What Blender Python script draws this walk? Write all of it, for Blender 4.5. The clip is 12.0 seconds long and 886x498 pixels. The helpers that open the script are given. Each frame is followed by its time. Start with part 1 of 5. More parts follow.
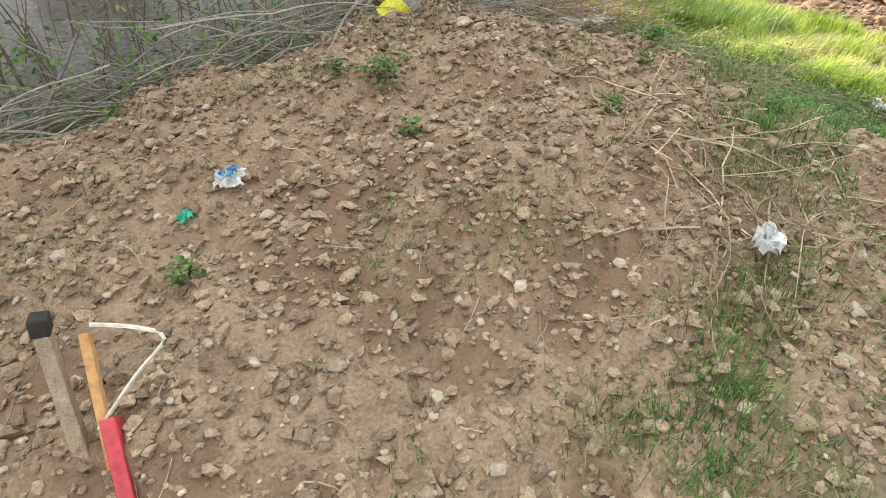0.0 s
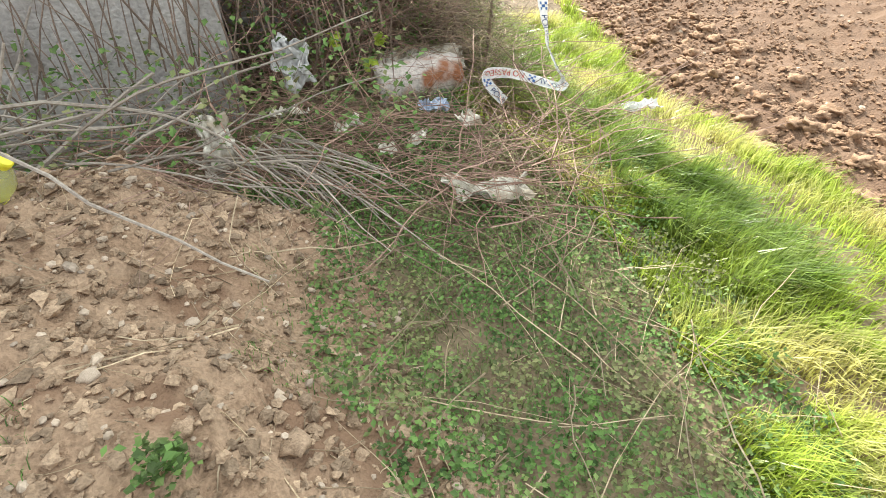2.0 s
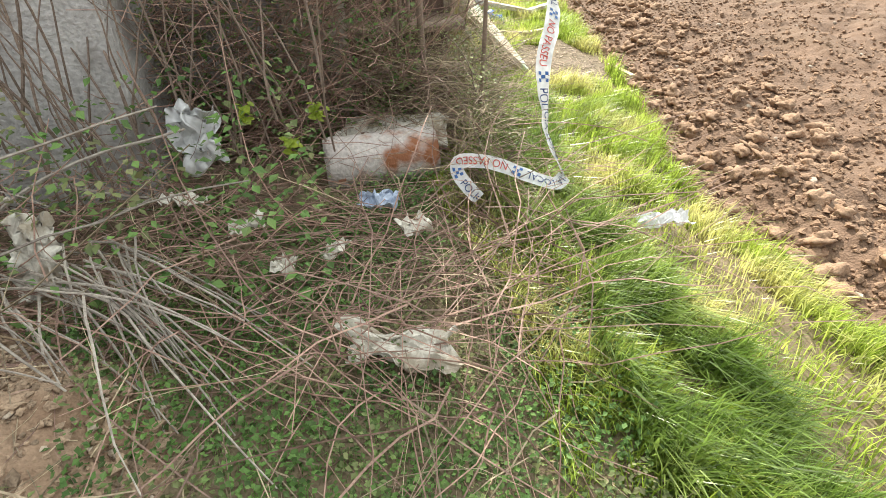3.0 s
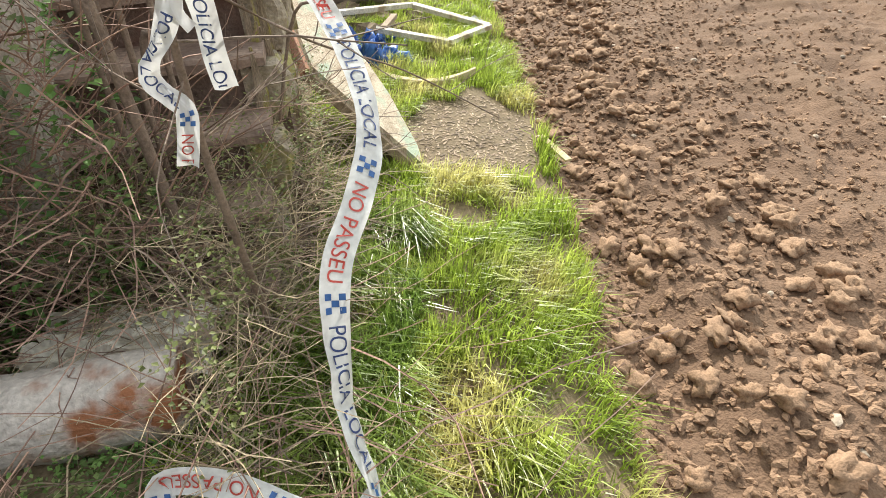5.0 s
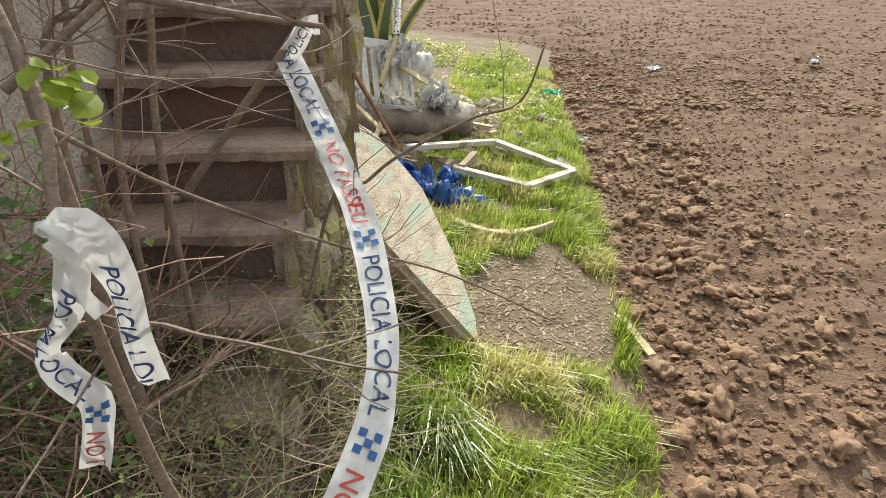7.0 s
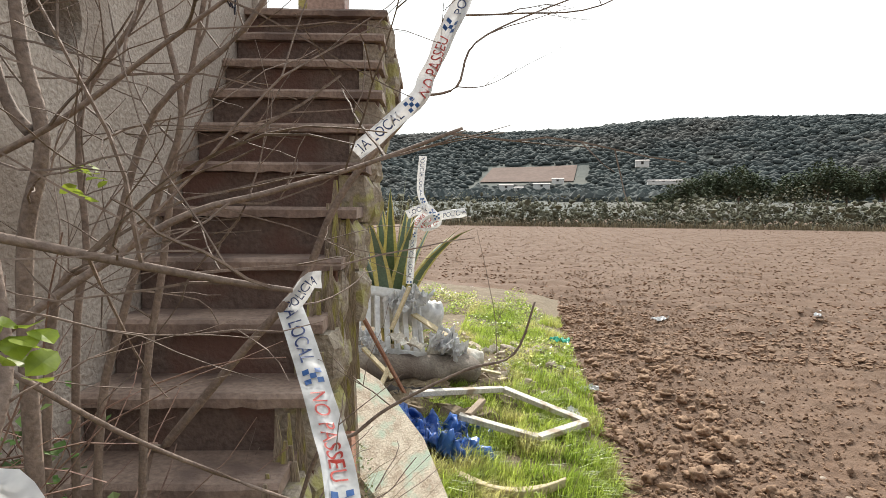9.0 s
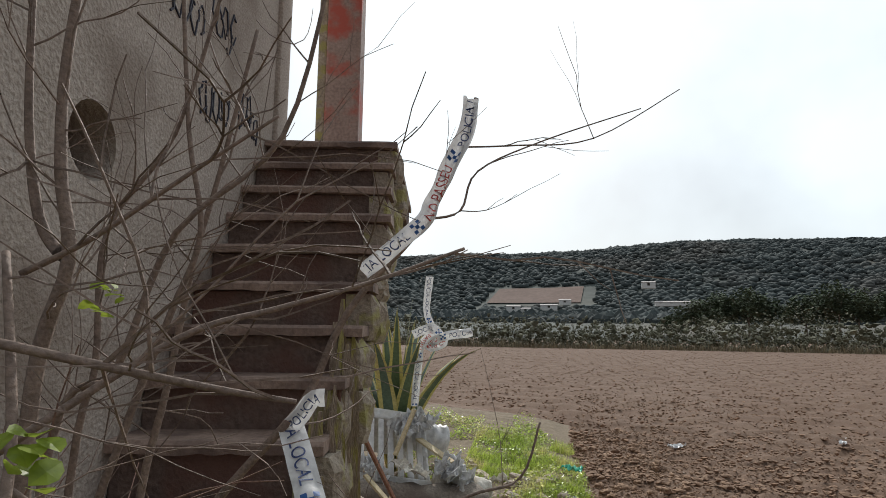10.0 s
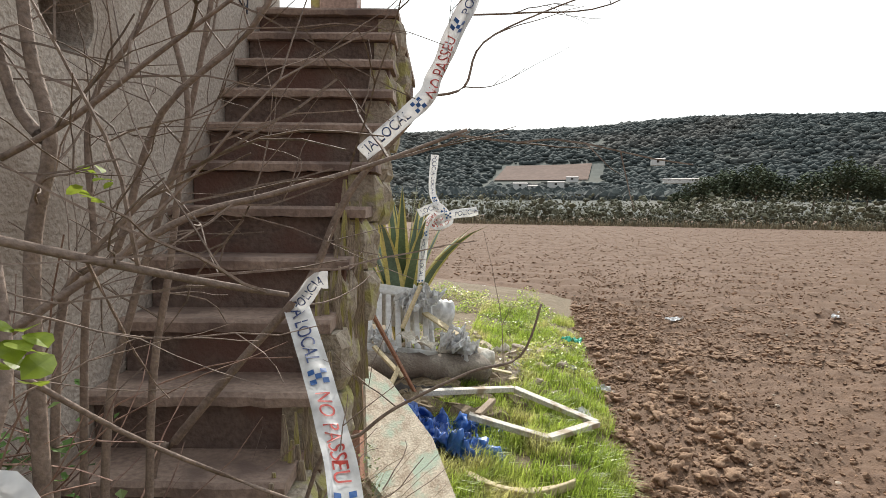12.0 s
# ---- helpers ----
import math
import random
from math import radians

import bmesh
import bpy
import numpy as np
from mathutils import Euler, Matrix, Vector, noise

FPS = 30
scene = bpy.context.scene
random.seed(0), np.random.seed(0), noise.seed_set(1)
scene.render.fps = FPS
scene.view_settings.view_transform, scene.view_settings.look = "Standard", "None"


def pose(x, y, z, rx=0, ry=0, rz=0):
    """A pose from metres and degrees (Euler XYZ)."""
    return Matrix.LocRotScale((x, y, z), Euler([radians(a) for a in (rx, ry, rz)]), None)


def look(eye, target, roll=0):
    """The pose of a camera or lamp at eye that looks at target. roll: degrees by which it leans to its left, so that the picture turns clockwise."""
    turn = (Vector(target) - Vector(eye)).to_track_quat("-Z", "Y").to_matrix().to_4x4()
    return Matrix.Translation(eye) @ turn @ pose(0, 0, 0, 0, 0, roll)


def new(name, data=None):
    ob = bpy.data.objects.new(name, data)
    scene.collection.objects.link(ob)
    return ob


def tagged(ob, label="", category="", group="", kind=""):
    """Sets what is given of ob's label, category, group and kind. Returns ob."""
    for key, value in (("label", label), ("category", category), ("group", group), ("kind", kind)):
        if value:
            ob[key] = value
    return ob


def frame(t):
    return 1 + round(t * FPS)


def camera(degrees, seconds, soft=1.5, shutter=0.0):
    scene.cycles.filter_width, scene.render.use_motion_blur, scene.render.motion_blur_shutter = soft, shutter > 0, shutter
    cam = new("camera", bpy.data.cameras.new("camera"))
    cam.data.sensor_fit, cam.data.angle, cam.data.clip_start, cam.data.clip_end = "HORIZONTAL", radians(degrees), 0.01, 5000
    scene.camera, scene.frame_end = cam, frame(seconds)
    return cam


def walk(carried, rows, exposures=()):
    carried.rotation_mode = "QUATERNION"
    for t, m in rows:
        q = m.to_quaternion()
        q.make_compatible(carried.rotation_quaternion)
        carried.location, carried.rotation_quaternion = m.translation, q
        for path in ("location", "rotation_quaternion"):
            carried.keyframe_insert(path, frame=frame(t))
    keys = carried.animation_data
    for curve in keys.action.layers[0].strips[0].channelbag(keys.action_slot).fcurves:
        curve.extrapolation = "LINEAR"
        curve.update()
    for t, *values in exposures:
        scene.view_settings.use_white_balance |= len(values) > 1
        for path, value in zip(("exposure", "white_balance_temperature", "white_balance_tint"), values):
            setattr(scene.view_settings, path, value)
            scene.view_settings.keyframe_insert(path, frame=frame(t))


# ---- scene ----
cam = camera(74.5, 12.0, 0.9)
PATH = [
    (0, (-2.38, -4.569, 1.415), (-1.827, -3.081, 0.199), -4.5),
    (0.5, (-1.855, -4.338, 1.537), (-1.41, -2.823, 0.309), -3.8),
    (1, (-1.311, -4.095, 1.555), (-1.015, -2.548, 0.323), -3.2),
    (1.5, (-0.826, -3.77, 1.491), (-0.686, -2.2, 0.26), -2.9),
    (2, (-0.277, -3.323, 1.502), (-0.237, -1.749, 0.269), -2.7),
    (2.5, (0.04, -2.942, 1.487), (-0.067, -1.353, 0.278), -2.3),
    (3, (0.259, -2.473, 1.377), (0.056, -0.843, 0.236), -2.5),
    (3.2, (0.333, -2.348, 1.347), (0.11, -0.7, 0.236), -2.7),
    (4.8, (0.69, -1.089, 1.411), (0.53, 0.5, 0.206), -2.7),
    (5, (0.73, -0.974, 1.412), (0.572, 0.61, 0.202), -2.5),
    (5.5, (0.744, -0.757, 1.432), (0.544, 0.835, 0.238), -1.6),
    (6, (0.689, -0.575, 1.486), (0.396, 1.125, 0.472), -0.3),
    (6.5, (0.721, -0.509, 1.501), (0.352, 1.205, 0.54), -0.4),
    (6.7, (0.738, -0.5, 1.501), (0.331, 1.216, 0.557), -0.4),
    (8.3, (0.759, -0.399, 1.507), (0.284, 1.409, 0.798), 0.4),
    (8.5, (0.805, -0.423, 1.527), (0.301, 1.427, 0.96), -0.2),
    (9, (0.794, -0.45, 1.516), (0.258, 1.472, 1.378), 0.4),
    (9.5, (0.81, -0.489, 1.513), (0.26, 1.415, 1.781), 0.6),
    (10, (0.811, -0.481, 1.508), (0.252, 1.42, 1.782), 0.6),
    (10.5, (0.812, -0.48, 1.51), (0.248, 1.437, 1.424), 0.2),
    (11, (0.808, -0.44, 1.523), (0.24, 1.472, 1.375), 0.5),
    (11.5, (0.812, -0.428, 1.52), (0.238, 1.482, 1.373), 0.6),
    (12, (0.809, -0.439, 1.523), (0.229, 1.469, 1.378), 0.6),
]
EXPO = [(0, 0.85, 6500, 8), (1.5, 1.05, 6500, 8), (2.5, 0.85, 6500, 8), (3.2, 0.78, 6500, 8), (5, 0.38, 6500, 8), (6.7, 0.02, 6500, 8), (8.3, 0.0, 6400, 10), (9.2, 0.0, 6300, 11), (9.5, -0.6, 6200, 11), (10.0, -0.95, 6050, 11), (10.25, -1.0, 6050, 11), (10.5, -0.65, 6200, 11), (10.9, -0.15, 6300, 11), (12, -0.2, 6300, 11)]
walk(cam, [(t, look(eye, target, roll)) for t, eye, target, roll in PATH], EXPO)

# ---- light ----
SUN_AZ, SUN_EL = 103.5, 37.0
SUN_DIR = Vector((math.cos(radians(SUN_AZ)) * math.cos(radians(SUN_EL)), math.sin(radians(SUN_AZ)) * math.cos(radians(SUN_EL)), math.sin(radians(SUN_EL))))
world = bpy.data.worlds.new("sky")
scene.world = world
world.use_nodes = True
wn = world.node_tree
sky = wn.nodes.new("ShaderNodeTexSky")
sky.sky_type = "NISHITA"
sky.sun_disc = False
sky.sun_elevation = radians(SUN_EL)
sky.sun_rotation = radians(90 - SUN_AZ)
sky.dust_density = 3.0
wn.nodes["Background"].inputs[1].default_value = 0.09
wc, wt, wr, wm = (wn.nodes.new("ShaderNode" + k) for k in ("TexCoord", "TexNoise", "MapRange", "Mix"))
wt.inputs["Scale"].default_value, wt.inputs["Detail"].default_value = 2.2, 5.0
wr.inputs[1].default_value, wr.inputs[2].default_value, wr.inputs[3].default_value, wr.inputs[4].default_value = 0.3, 0.6, 0.45, 0.95
wm.data_type = "RGBA"
wn.links.new(wc.outputs["Generated"], wt.inputs["Vector"])
wn.links.new(wt.outputs[0], wr.inputs[0])
wn.links.new(wr.outputs[0], wm.inputs[0])
wn.links.new(sky.outputs[0], wm.inputs[6])
# bright thin cloud, brightest round the sun
wd, wg, wl = (wn.nodes.new("ShaderNode" + k) for k in ("VectorMath", "MapRange", "Mix"))
wd.operation = "DOT_PRODUCT"
wd.inputs[1].default_value = SUN_DIR
wg.inputs[1].default_value, wg.inputs[2].default_value = -0.1, 0.95
wl.data_type = "RGBA"
wl.inputs[6].default_value, wl.inputs[7].default_value = (8.0, 8.1, 8.2, 1), (25.0, 26.4, 25.6, 1)
wn.links.new(wc.outputs["Generated"], wd.inputs[0])
wn.links.new(wd.outputs["Value"], wg.inputs[0])
wn.links.new(wg.outputs[0], wl.inputs[0])
wn.links.new(wl.outputs[2], wm.inputs[7])
wn.links.new(wm.outputs[2], wn.nodes["Background"].inputs[0])
sun = new("sun", bpy.data.lights.new("sun", "SUN"))
sun.data.energy, sun.data.angle, sun.data.color = 5.0, radians(0.6), (1.0, 0.93, 0.82)
sun.matrix_world = look(SUN_DIR * 50, (0, 0, 0))
scene.view_settings.exposure = 0.0


# ---- materials ----
def mat(name, c1, c2, scale=8.0, rough=0.85, bump=0.3, fine=60.0, c3=None, spot=2.0, metal=0.0, stretch=None, island=0.0, sheer=0.0):
    """A worn surface: two colours mixed by coarse and fine noise, a third in larger stains, and fine relief."""
    m = bpy.data.materials.new(name)
    m.use_nodes = True
    n, l = m.node_tree.nodes, m.node_tree.links
    b = n["Principled BSDF"]
    co = n.new("ShaderNodeTexCoord")
    vec = co.outputs["Object"]
    if stretch:
        mp = n.new("ShaderNodeMapping")
        mp.inputs["Scale"].default_value = stretch
        l.new(vec, mp.inputs[0])
        vec = mp.outputs[0]

    def tex(s, d=6.0):
        x = n.new("ShaderNodeTexNoise")
        x.inputs["Scale"].default_value, x.inputs["Detail"].default_value = s, d
        l.new(vec, x.inputs["Vector"])
        return x.outputs[0]

    def mix(f, a, c, blend="MIX"):
        x = n.new("ShaderNodeMix")
        x.data_type, x.blend_type = "RGBA", blend
        for k, v in ((0, f), (6, a), (7, c)):
            if isinstance(v, (int, float, tuple)):
                x.inputs[k].default_value = (*v, 1) if isinstance(v, tuple) else v
            else:
                l.new(v, x.inputs[k])
        return x.outputs[2]

    def ramp(v, lo, hi):
        x = n.new("ShaderNodeMapRange")
        x.inputs[1].default_value, x.inputs[2].default_value = lo, hi
        l.new(v, x.inputs[0])
        return x.outputs[0]

    a, f = tex(scale), tex(fine, 3.0)
    col = mix(ramp(a, 0.35, 0.65), c1, c2)
    col = mix(0.35, col, mix(ramp(f, 0.3, 0.7), tuple(v * 0.45 for v in c1), tuple(min(1, v * 1.4) for v in c2)))
    if c3:
        col = mix(ramp(tex(spot), 0.5, 0.62), col, c3)
    if island:
        g = n.new("ShaderNodeNewGeometry")
        x = n.new("ShaderNodeMapRange")
        x.inputs[3].default_value, x.inputs[4].default_value = 1 - island, 1 + island
        l.new(g.outputs["Random Per Island"], x.inputs[0])
        y = n.new("ShaderNodeVectorMath")
        y.operation = "SCALE"
        l.new(col, y.inputs[0])
        l.new(x.outputs[0], y.inputs[3])
        col = y.outputs[0]
    l.new(col, b.inputs["Base Color"])
    b.inputs["Roughness"].default_value, b.inputs["Metallic"].default_value = rough, metal
    bp = n.new("ShaderNodeBump")
    bp.inputs["Strength"].default_value, bp.inputs["Distance"].default_value = bump, 0.01
    l.new(f, bp.inputs["Height"])
    l.new(bp.outputs[0], b.inputs["Normal"])
    if sheer:
        tr = n.new("ShaderNodeBsdfTranslucent")
        l.new(col, tr.inputs[0])
        ms = n.new("ShaderNodeMixShader")
        ms.inputs[0].default_value = sheer
        l.new(b.outputs[0], ms.inputs[1])
        l.new(tr.outputs[0], ms.inputs[2])
        l.new(ms.outputs[0], n["Material Output"].inputs[0])
    return m


SOIL = mat("mound_soil", (0.245, 0.158, 0.10), (0.38, 0.268, 0.18), 12, 0.95, 1.0, 95, (0.22, 0.135, 0.085), 3.4)
FIELD = mat("field_soil", (0.122, 0.071, 0.044), (0.193, 0.118, 0.075), 9, 0.95, 1.0, 85, (0.165, 0.102, 0.064), 2.1)
CLOD = mat("clod_soil", (0.21, 0.126, 0.076), (0.315, 0.20, 0.127), 14, 0.95, 1.0, 110, island=0.22)
STONE = mat("stone", (0.34, 0.27, 0.20), (0.48, 0.39, 0.31), 12, 0.8, 0.4, 80, island=0.3)
TURF = mat("turf_soil", (0.13, 0.10, 0.058), (0.22, 0.165, 0.105), 16, 0.95, 0.6, 60)
GRASS = mat("grass_blades", (0.27, 0.385, 0.05), (0.45, 0.53, 0.10), 2.2, 0.33, 0.0, 9, (0.60, 0.57, 0.23), 2.4, island=0.55, sheer=0.55)
LEAF = mat("weed_leaves", (0.07, 0.16, 0.035), (0.17, 0.29, 0.075), 4, 0.65, 0.0, 9, (0.24, 0.25, 0.11), 3.0, island=0.5, sheer=0.35)
YLEAF = mat("young_leaves", (0.26, 0.36, 0.04), (0.36, 0.44, 0.06), 9, 0.45, 0.1, 60, sheer=0.5)
BARK = mat("branch_bark", (0.16, 0.115, 0.09), (0.27, 0.20, 0.155), 20, 0.75, 0.4, 120, island=0.2)
DRY = mat("dry_twigs", (0.27, 0.20, 0.125), (0.47, 0.38, 0.26), 15, 0.8, 0.2, 90, island=0.45)
REDTWIG = mat("bramble_canes", (0.19, 0.10, 0.08), (0.38, 0.25, 0.19), 12, 0.7, 0.2, 90, island=0.4)
PLASTER = mat("rough_plaster", (0.38, 0.32, 0.265), (0.49, 0.425, 0.365), 3, 0.95, 1.0, 70, (0.29, 0.235, 0.19), 1.6)
GREYWALL = mat("grey_render", (0.44, 0.42, 0.41), (0.58, 0.56, 0.54), 5, 0.95, 1.0, 50, (0.30, 0.27, 0.25), 2.6)
# STEP darker, NOSE lighter: shaded risers and lit treads partly put into the colours
STEP = mat("shade_dark_concrete", (0.115, 0.08, 0.066), (0.19, 0.135, 0.108), 7, 0.9, 0.8, 60, (0.155, 0.085, 0.065), 3.3)
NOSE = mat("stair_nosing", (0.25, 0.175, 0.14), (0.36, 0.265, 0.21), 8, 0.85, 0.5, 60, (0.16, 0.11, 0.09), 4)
RUBBLE = mat("lichen_masonry", (0.26, 0.21, 0.16), (0.42, 0.36, 0.28), 14, 0.95, 1.0, 60, (0.36, 0.33, 0.13), 11)
SPLINT = mat("splintered_facing", (0.24, 0.18, 0.125), (0.44, 0.36, 0.27), 12, 0.95, 0.8, 70, (0.42, 0.37, 0.12), 9, stretch=(4, 4, 0.7))
REDPAINT = mat("red_painted_post", (0.28, 0.20, 0.17), (0.38, 0.28, 0.24), 6, 0.8, 0.5, 50, (0.45, 0.10, 0.07), 4)
# bluish aerial haze is put into this base colour
HILL = mat("hill_woods", (0.055, 0.066, 0.062), (0.085, 0.095, 0.08), 0.02, 0.95, 0.0, 0.15, (0.16, 0.13, 0.095), 0.006)


# ---- geometry helpers ----
S = pose(0.809, -0.439, 0, 0, 0, 16.9)      # the house's own axes: x along the steps, y up the stairs


class Soup:
    """Gathers vertices and faces, and makes one mesh of them."""

    def __init__(self):
        self.v, self.f = [], []

    def add(self, vs, fs):
        k = len(self.v)
        self.v.extend(tuple(p) for p in vs)
        self.f.extend([tuple(i + k for i in f) for f in fs])

    def tube(self, pts, r0, r1, sides=5):
        pts = [Vector(p) for p in pts]
        rings, n = [], len(pts)
        for i, p in enumerate(pts):
            d = (pts[min(i + 1, n - 1)] - pts[max(i - 1, 0)]).normalized()
            a = d.orthogonal().normalized()
            b = d.cross(a)
            r = r0 + (r1 - r0) * i / (n - 1)
            rings += [p + (a * math.cos(k * 2 * math.pi / sides) + b * math.sin(k * 2 * math.pi / sides)) * r for k in range(sides)]
        fs = [(i * sides + k, i * sides + (k + 1) % sides, (i + 1) * sides + (k + 1) % sides, (i + 1) * sides + k) for i in range(n - 1) for k in range(sides)]
        fs += [tuple(range(sides))[::-1], tuple((n - 1) * sides + k for k in range(sides))]
        self.add(rings, fs)

    def box(self, x0, x1, y0, y1, z0, z1, m=None):
        vs = [Vector((x, y, z)) for z in (z0, z1) for y in (y0, y1) for x in (x0, x1)]
        if m:
            vs = [m @ v for v in vs]
        self.add(vs, [(0, 2, 3, 1), (4, 5, 7, 6), (0, 1, 5, 4), (2, 6, 7, 3), (1, 3, 7, 5), (0, 4, 6, 2)])

    def mesh(self, name, material, smooth=False):
        me = bpy.data.meshes.new(name)
        me.from_pydata(self.v, [], self.f)
        me.materials.append(material)
        if smooth:
            me.shade_smooth()
        me.update()
        return me


def thing(name, label, category, m=None, group="", kind=""):
    ob = new(name)
    ob.empty_display_size = 0.1
    if m:
        ob.matrix_basis = m
    return tagged(ob, label, category, group, kind)


def part(name, soup, material, parent=None, label="", bevel=0.0, smooth=False):
    ob = new(name, soup.mesh(name, material, smooth) if isinstance(soup, Soup) else soup)
    if parent:
        ob.parent = parent
    if label:
        ob["label"] = label
    if bevel:
        mod = ob.modifiers.new("bevel", "BEVEL")
        mod.width, mod.segments = bevel, 2
    return ob


def sstep(a, b, x):
    t = min(1.0, max(0.0, (x - a) / (b - a)))
    return t * t * (3 - 2 * t)


EDGE = [(-40, 2.4), (-8, 2.0), (-1.7, 1.66), (-0.9, 1.48), (-0.2, 1.14), (0.15, 1.08), (1.2, 1.05), (2.5, 0.91), (4.1, 0.72), (7.4, 0.21), (9.4, 0.05), (10.6, -1.5), (11.4, -5), (12.0, -40)]


def edge_x(y):
    """Where the ploughed field begins, at that y."""
    for (a, xa), (b, xb) in zip(EDGE, EDGE[1:]):
        if y <= b:
            return xa + (xb - xa) * (y - a) / (b - a)
    return -40.0


def nz(x, y, s, z=0.0):
    return noise.noise(Vector((x * s, y * s, z)))


def crumbs(x, y, s):
    """Rounded clods packed side by side, from 0 in the gaps to 1 on their tops."""
    d = noise.voronoi(Vector((x * s + 0.6 * nz(x, y, s * 0.4, 21), y * s, 0.37)))[0]
    return min(1.0, (d[1] - d[0]) * 2.2) * (0.4 + 0.6 * abs(nz(x, y, s * 0.9, 17)) * 2)


def mound(x, y):
    """Height of the spoil heap: a long bank with a steep toe towards the grass."""
    a = sstep(-0.05, -1.25, x + 0.38 * (y + 2.4) + 0.15 * nz(x, y, 2.0)) if x > -6 else 1.0
    b = sstep(-4.6, -2.5, y + 0.12 * nz(x, y, 1.5, 3)) * sstep(-1.05, -1.7, y + 0.32 * sstep(-1.2, -1.9, x) - 0.36 * min(0.0, x + 1.5))
    return a * b * 0.47


def height(x, y):
    e = edge_x(y) - x
    if e < 0:
        rough = 0.045 * nz(x, y, 3.2) + 0.018 * nz(x, y, 7.0, 5) + 0.018 * math.sin((x * 0.96 + y * 0.15) * 9.0)
        rows = 0.035 * math.sin(y * 6.5 + 0.5 * x + 1.5 * nz(x, y, 0.35)) * sstep(5, 11, y) + 0.05 * nz(x, y, 1.6, 8) * sstep(4, 10, y)
        rough += (0.026 * crumbs(x, y, 11) + 0.012 * crumbs(x, y, 22)) * sstep(11, 6, y) * sstep(5, 3.5, x) - 0.02
        return (rough + rows) * sstep(0, -0.35, e) * sstep(52.2, 50, y) - 0.045 * sstep(0, -0.12, e) * sstep(-0.5, -0.15, e)
    bank = 0.07 * sstep(0.0, 0.35, e) + 0.10 * sstep(0.5, 2.2, e)
    m = mound(x, y)
    lump = (0.06 * nz(x, y, 2.6) + 0.045 * nz(x, y, 5.5, 2) + 0.018 * nz(x, y, 11, 7)) * sstep(0.02, 0.2, m)
    if m > 0.02 and x > -5:
        lump += (0.065 * crumbs(x, y, 7.5) * max(0.0, 0.5 + nz(x, y, 1.7, 4)) + 0.022 * crumbs(x, y, 17)) * sstep(0.02, 0.1, m)
    return bank + m + lump + 0.02 * nz(x, y, 5) * sstep(0, 0.3, e)


# ---- ground ----
def grid(x0, x1, y0, y1, step, keep):
    """A square of ground in small facets; keep(x, y) says which cells belong to it."""
    s = Soup()
    nx, ny = round((x1 - x0) / step), round((y1 - y0) / step)
    ix = {}
    for j in range(ny):
        for i in range(nx):
            if not keep(x0 + (i + 0.5) * step, y0 + (j + 0.5) * step):
                continue
            q = []
            for a, b in ((i, j), (i + 1, j), (i + 1, j + 1), (i, j + 1)):
                if (a, b) not in ix:
                    ix[a, b] = len(s.v)
                    x, y = x0 + a * step, y0 + b * step
                    s.v.append((x, y, height(x, y)))
                q.append(ix[a, b])
            s.f.append(tuple(q))
    return s


def sort_of(x, y):
    if x > edge_x(y):
        return 1
    return 2 if mound(x, y) > 0.05 else 0


ground = Soup()
g = grid(-7, 5, -6, 10, 0.03125, lambda x, y: True)
ground.v, ground.f = g.v, g.f
for gx0, gx1, gy0, gy1, st in ((-13, 41, 10, 52, 0.2), (5, 23, -6, 10, 0.15)):
    g = grid(gx0, gx1, gy0, gy1, st, lambda x, y: True)
    k = len(ground.v)
    ground.v += g.v
    ground.f += [tuple(i + k for i in f) for f in g.f]
XS = [-900, -300, -120, -60, -30, -13, -7, 5, 23, 41, 80, 200, 900]
YS = [-300, -100, -40, -16, -6, 10, 52, 75, 120, 300, 900]
for j in range(len(YS) - 1):
    for i in range(len(XS) - 1):
        if (-7 <= XS[i] < 23 and YS[j] == -6) or (-13 <= XS[i] < 41 and YS[j] == 10):
            continue
        q = [(XS[a], YS[b]) for a, b in ((i, j), (i + 1, j), (i + 1, j + 1), (i, j + 1))]
        ground.add([(x, y, 0.0 if x > -30 else 0.15) for x, y in q], [(0, 1, 2, 3)])
me = ground.mesh("ground", FIELD, True)
me.materials.append(TURF)
me.materials.append(SOIL)
for p in me.polygons:
    k = sort_of(p.center.x, p.center.y) if -7 < p.center.x < 5 and -6 < p.center.y < 10 else (1 if p.center.x > -3 or p.center.y > 11 else 0)
    p.material_index = {1: 0, 0: 1, 2: 2}[k]
ground_ob = tagged(new("ground", me), "red-brown ploughed soil, earth heap and grassy verge", "ground", kind="structure")

# ---- house ----
def structure(name, label, category, soup, material, bevel=0.0):
    ob = part(name, soup, material, None, "", bevel)
    ob.matrix_basis = S
    return tagged(ob, label, category, kind="structure")


s = Soup()
s.box(-9.0, -1.92, 0.62, 1.65, -0.3, 5.4)
structure("wall_south", "grey stained cement-rendered house wall", "wall", s, GREYWALL, 0.015)

STEPS, RISE, GO, TOP, Y0 = 14, 0.18, 0.18, 2.6, 3.26
s = Soup()
HOLE = (1.63, 2.05, 0.12)
N = 28
ring = [(HOLE[0] + HOLE[2] * math.cos(k * 2 * math.pi / N), HOLE[1] + HOLE[2] * math.sin(k * 2 * math.pi / N)) for k in range(N)]
rim = []
for y, z in ring:
    dy, dz = y - HOLE[0], z - HOLE[1]
    k = min((1.77 if dy > 0 else 0.43) / max(abs(dy), 1e-6), (3.4 if dz > 0 else 2.35) / max(abs(dz), 1e-6))
    rim.append((HOLE[0] + dy * k, HOLE[1] + dz * k))
corners = [(3.4, 5.45), (1.20, 5.45), (1.20, -0.3), (3.4, -0.3)]
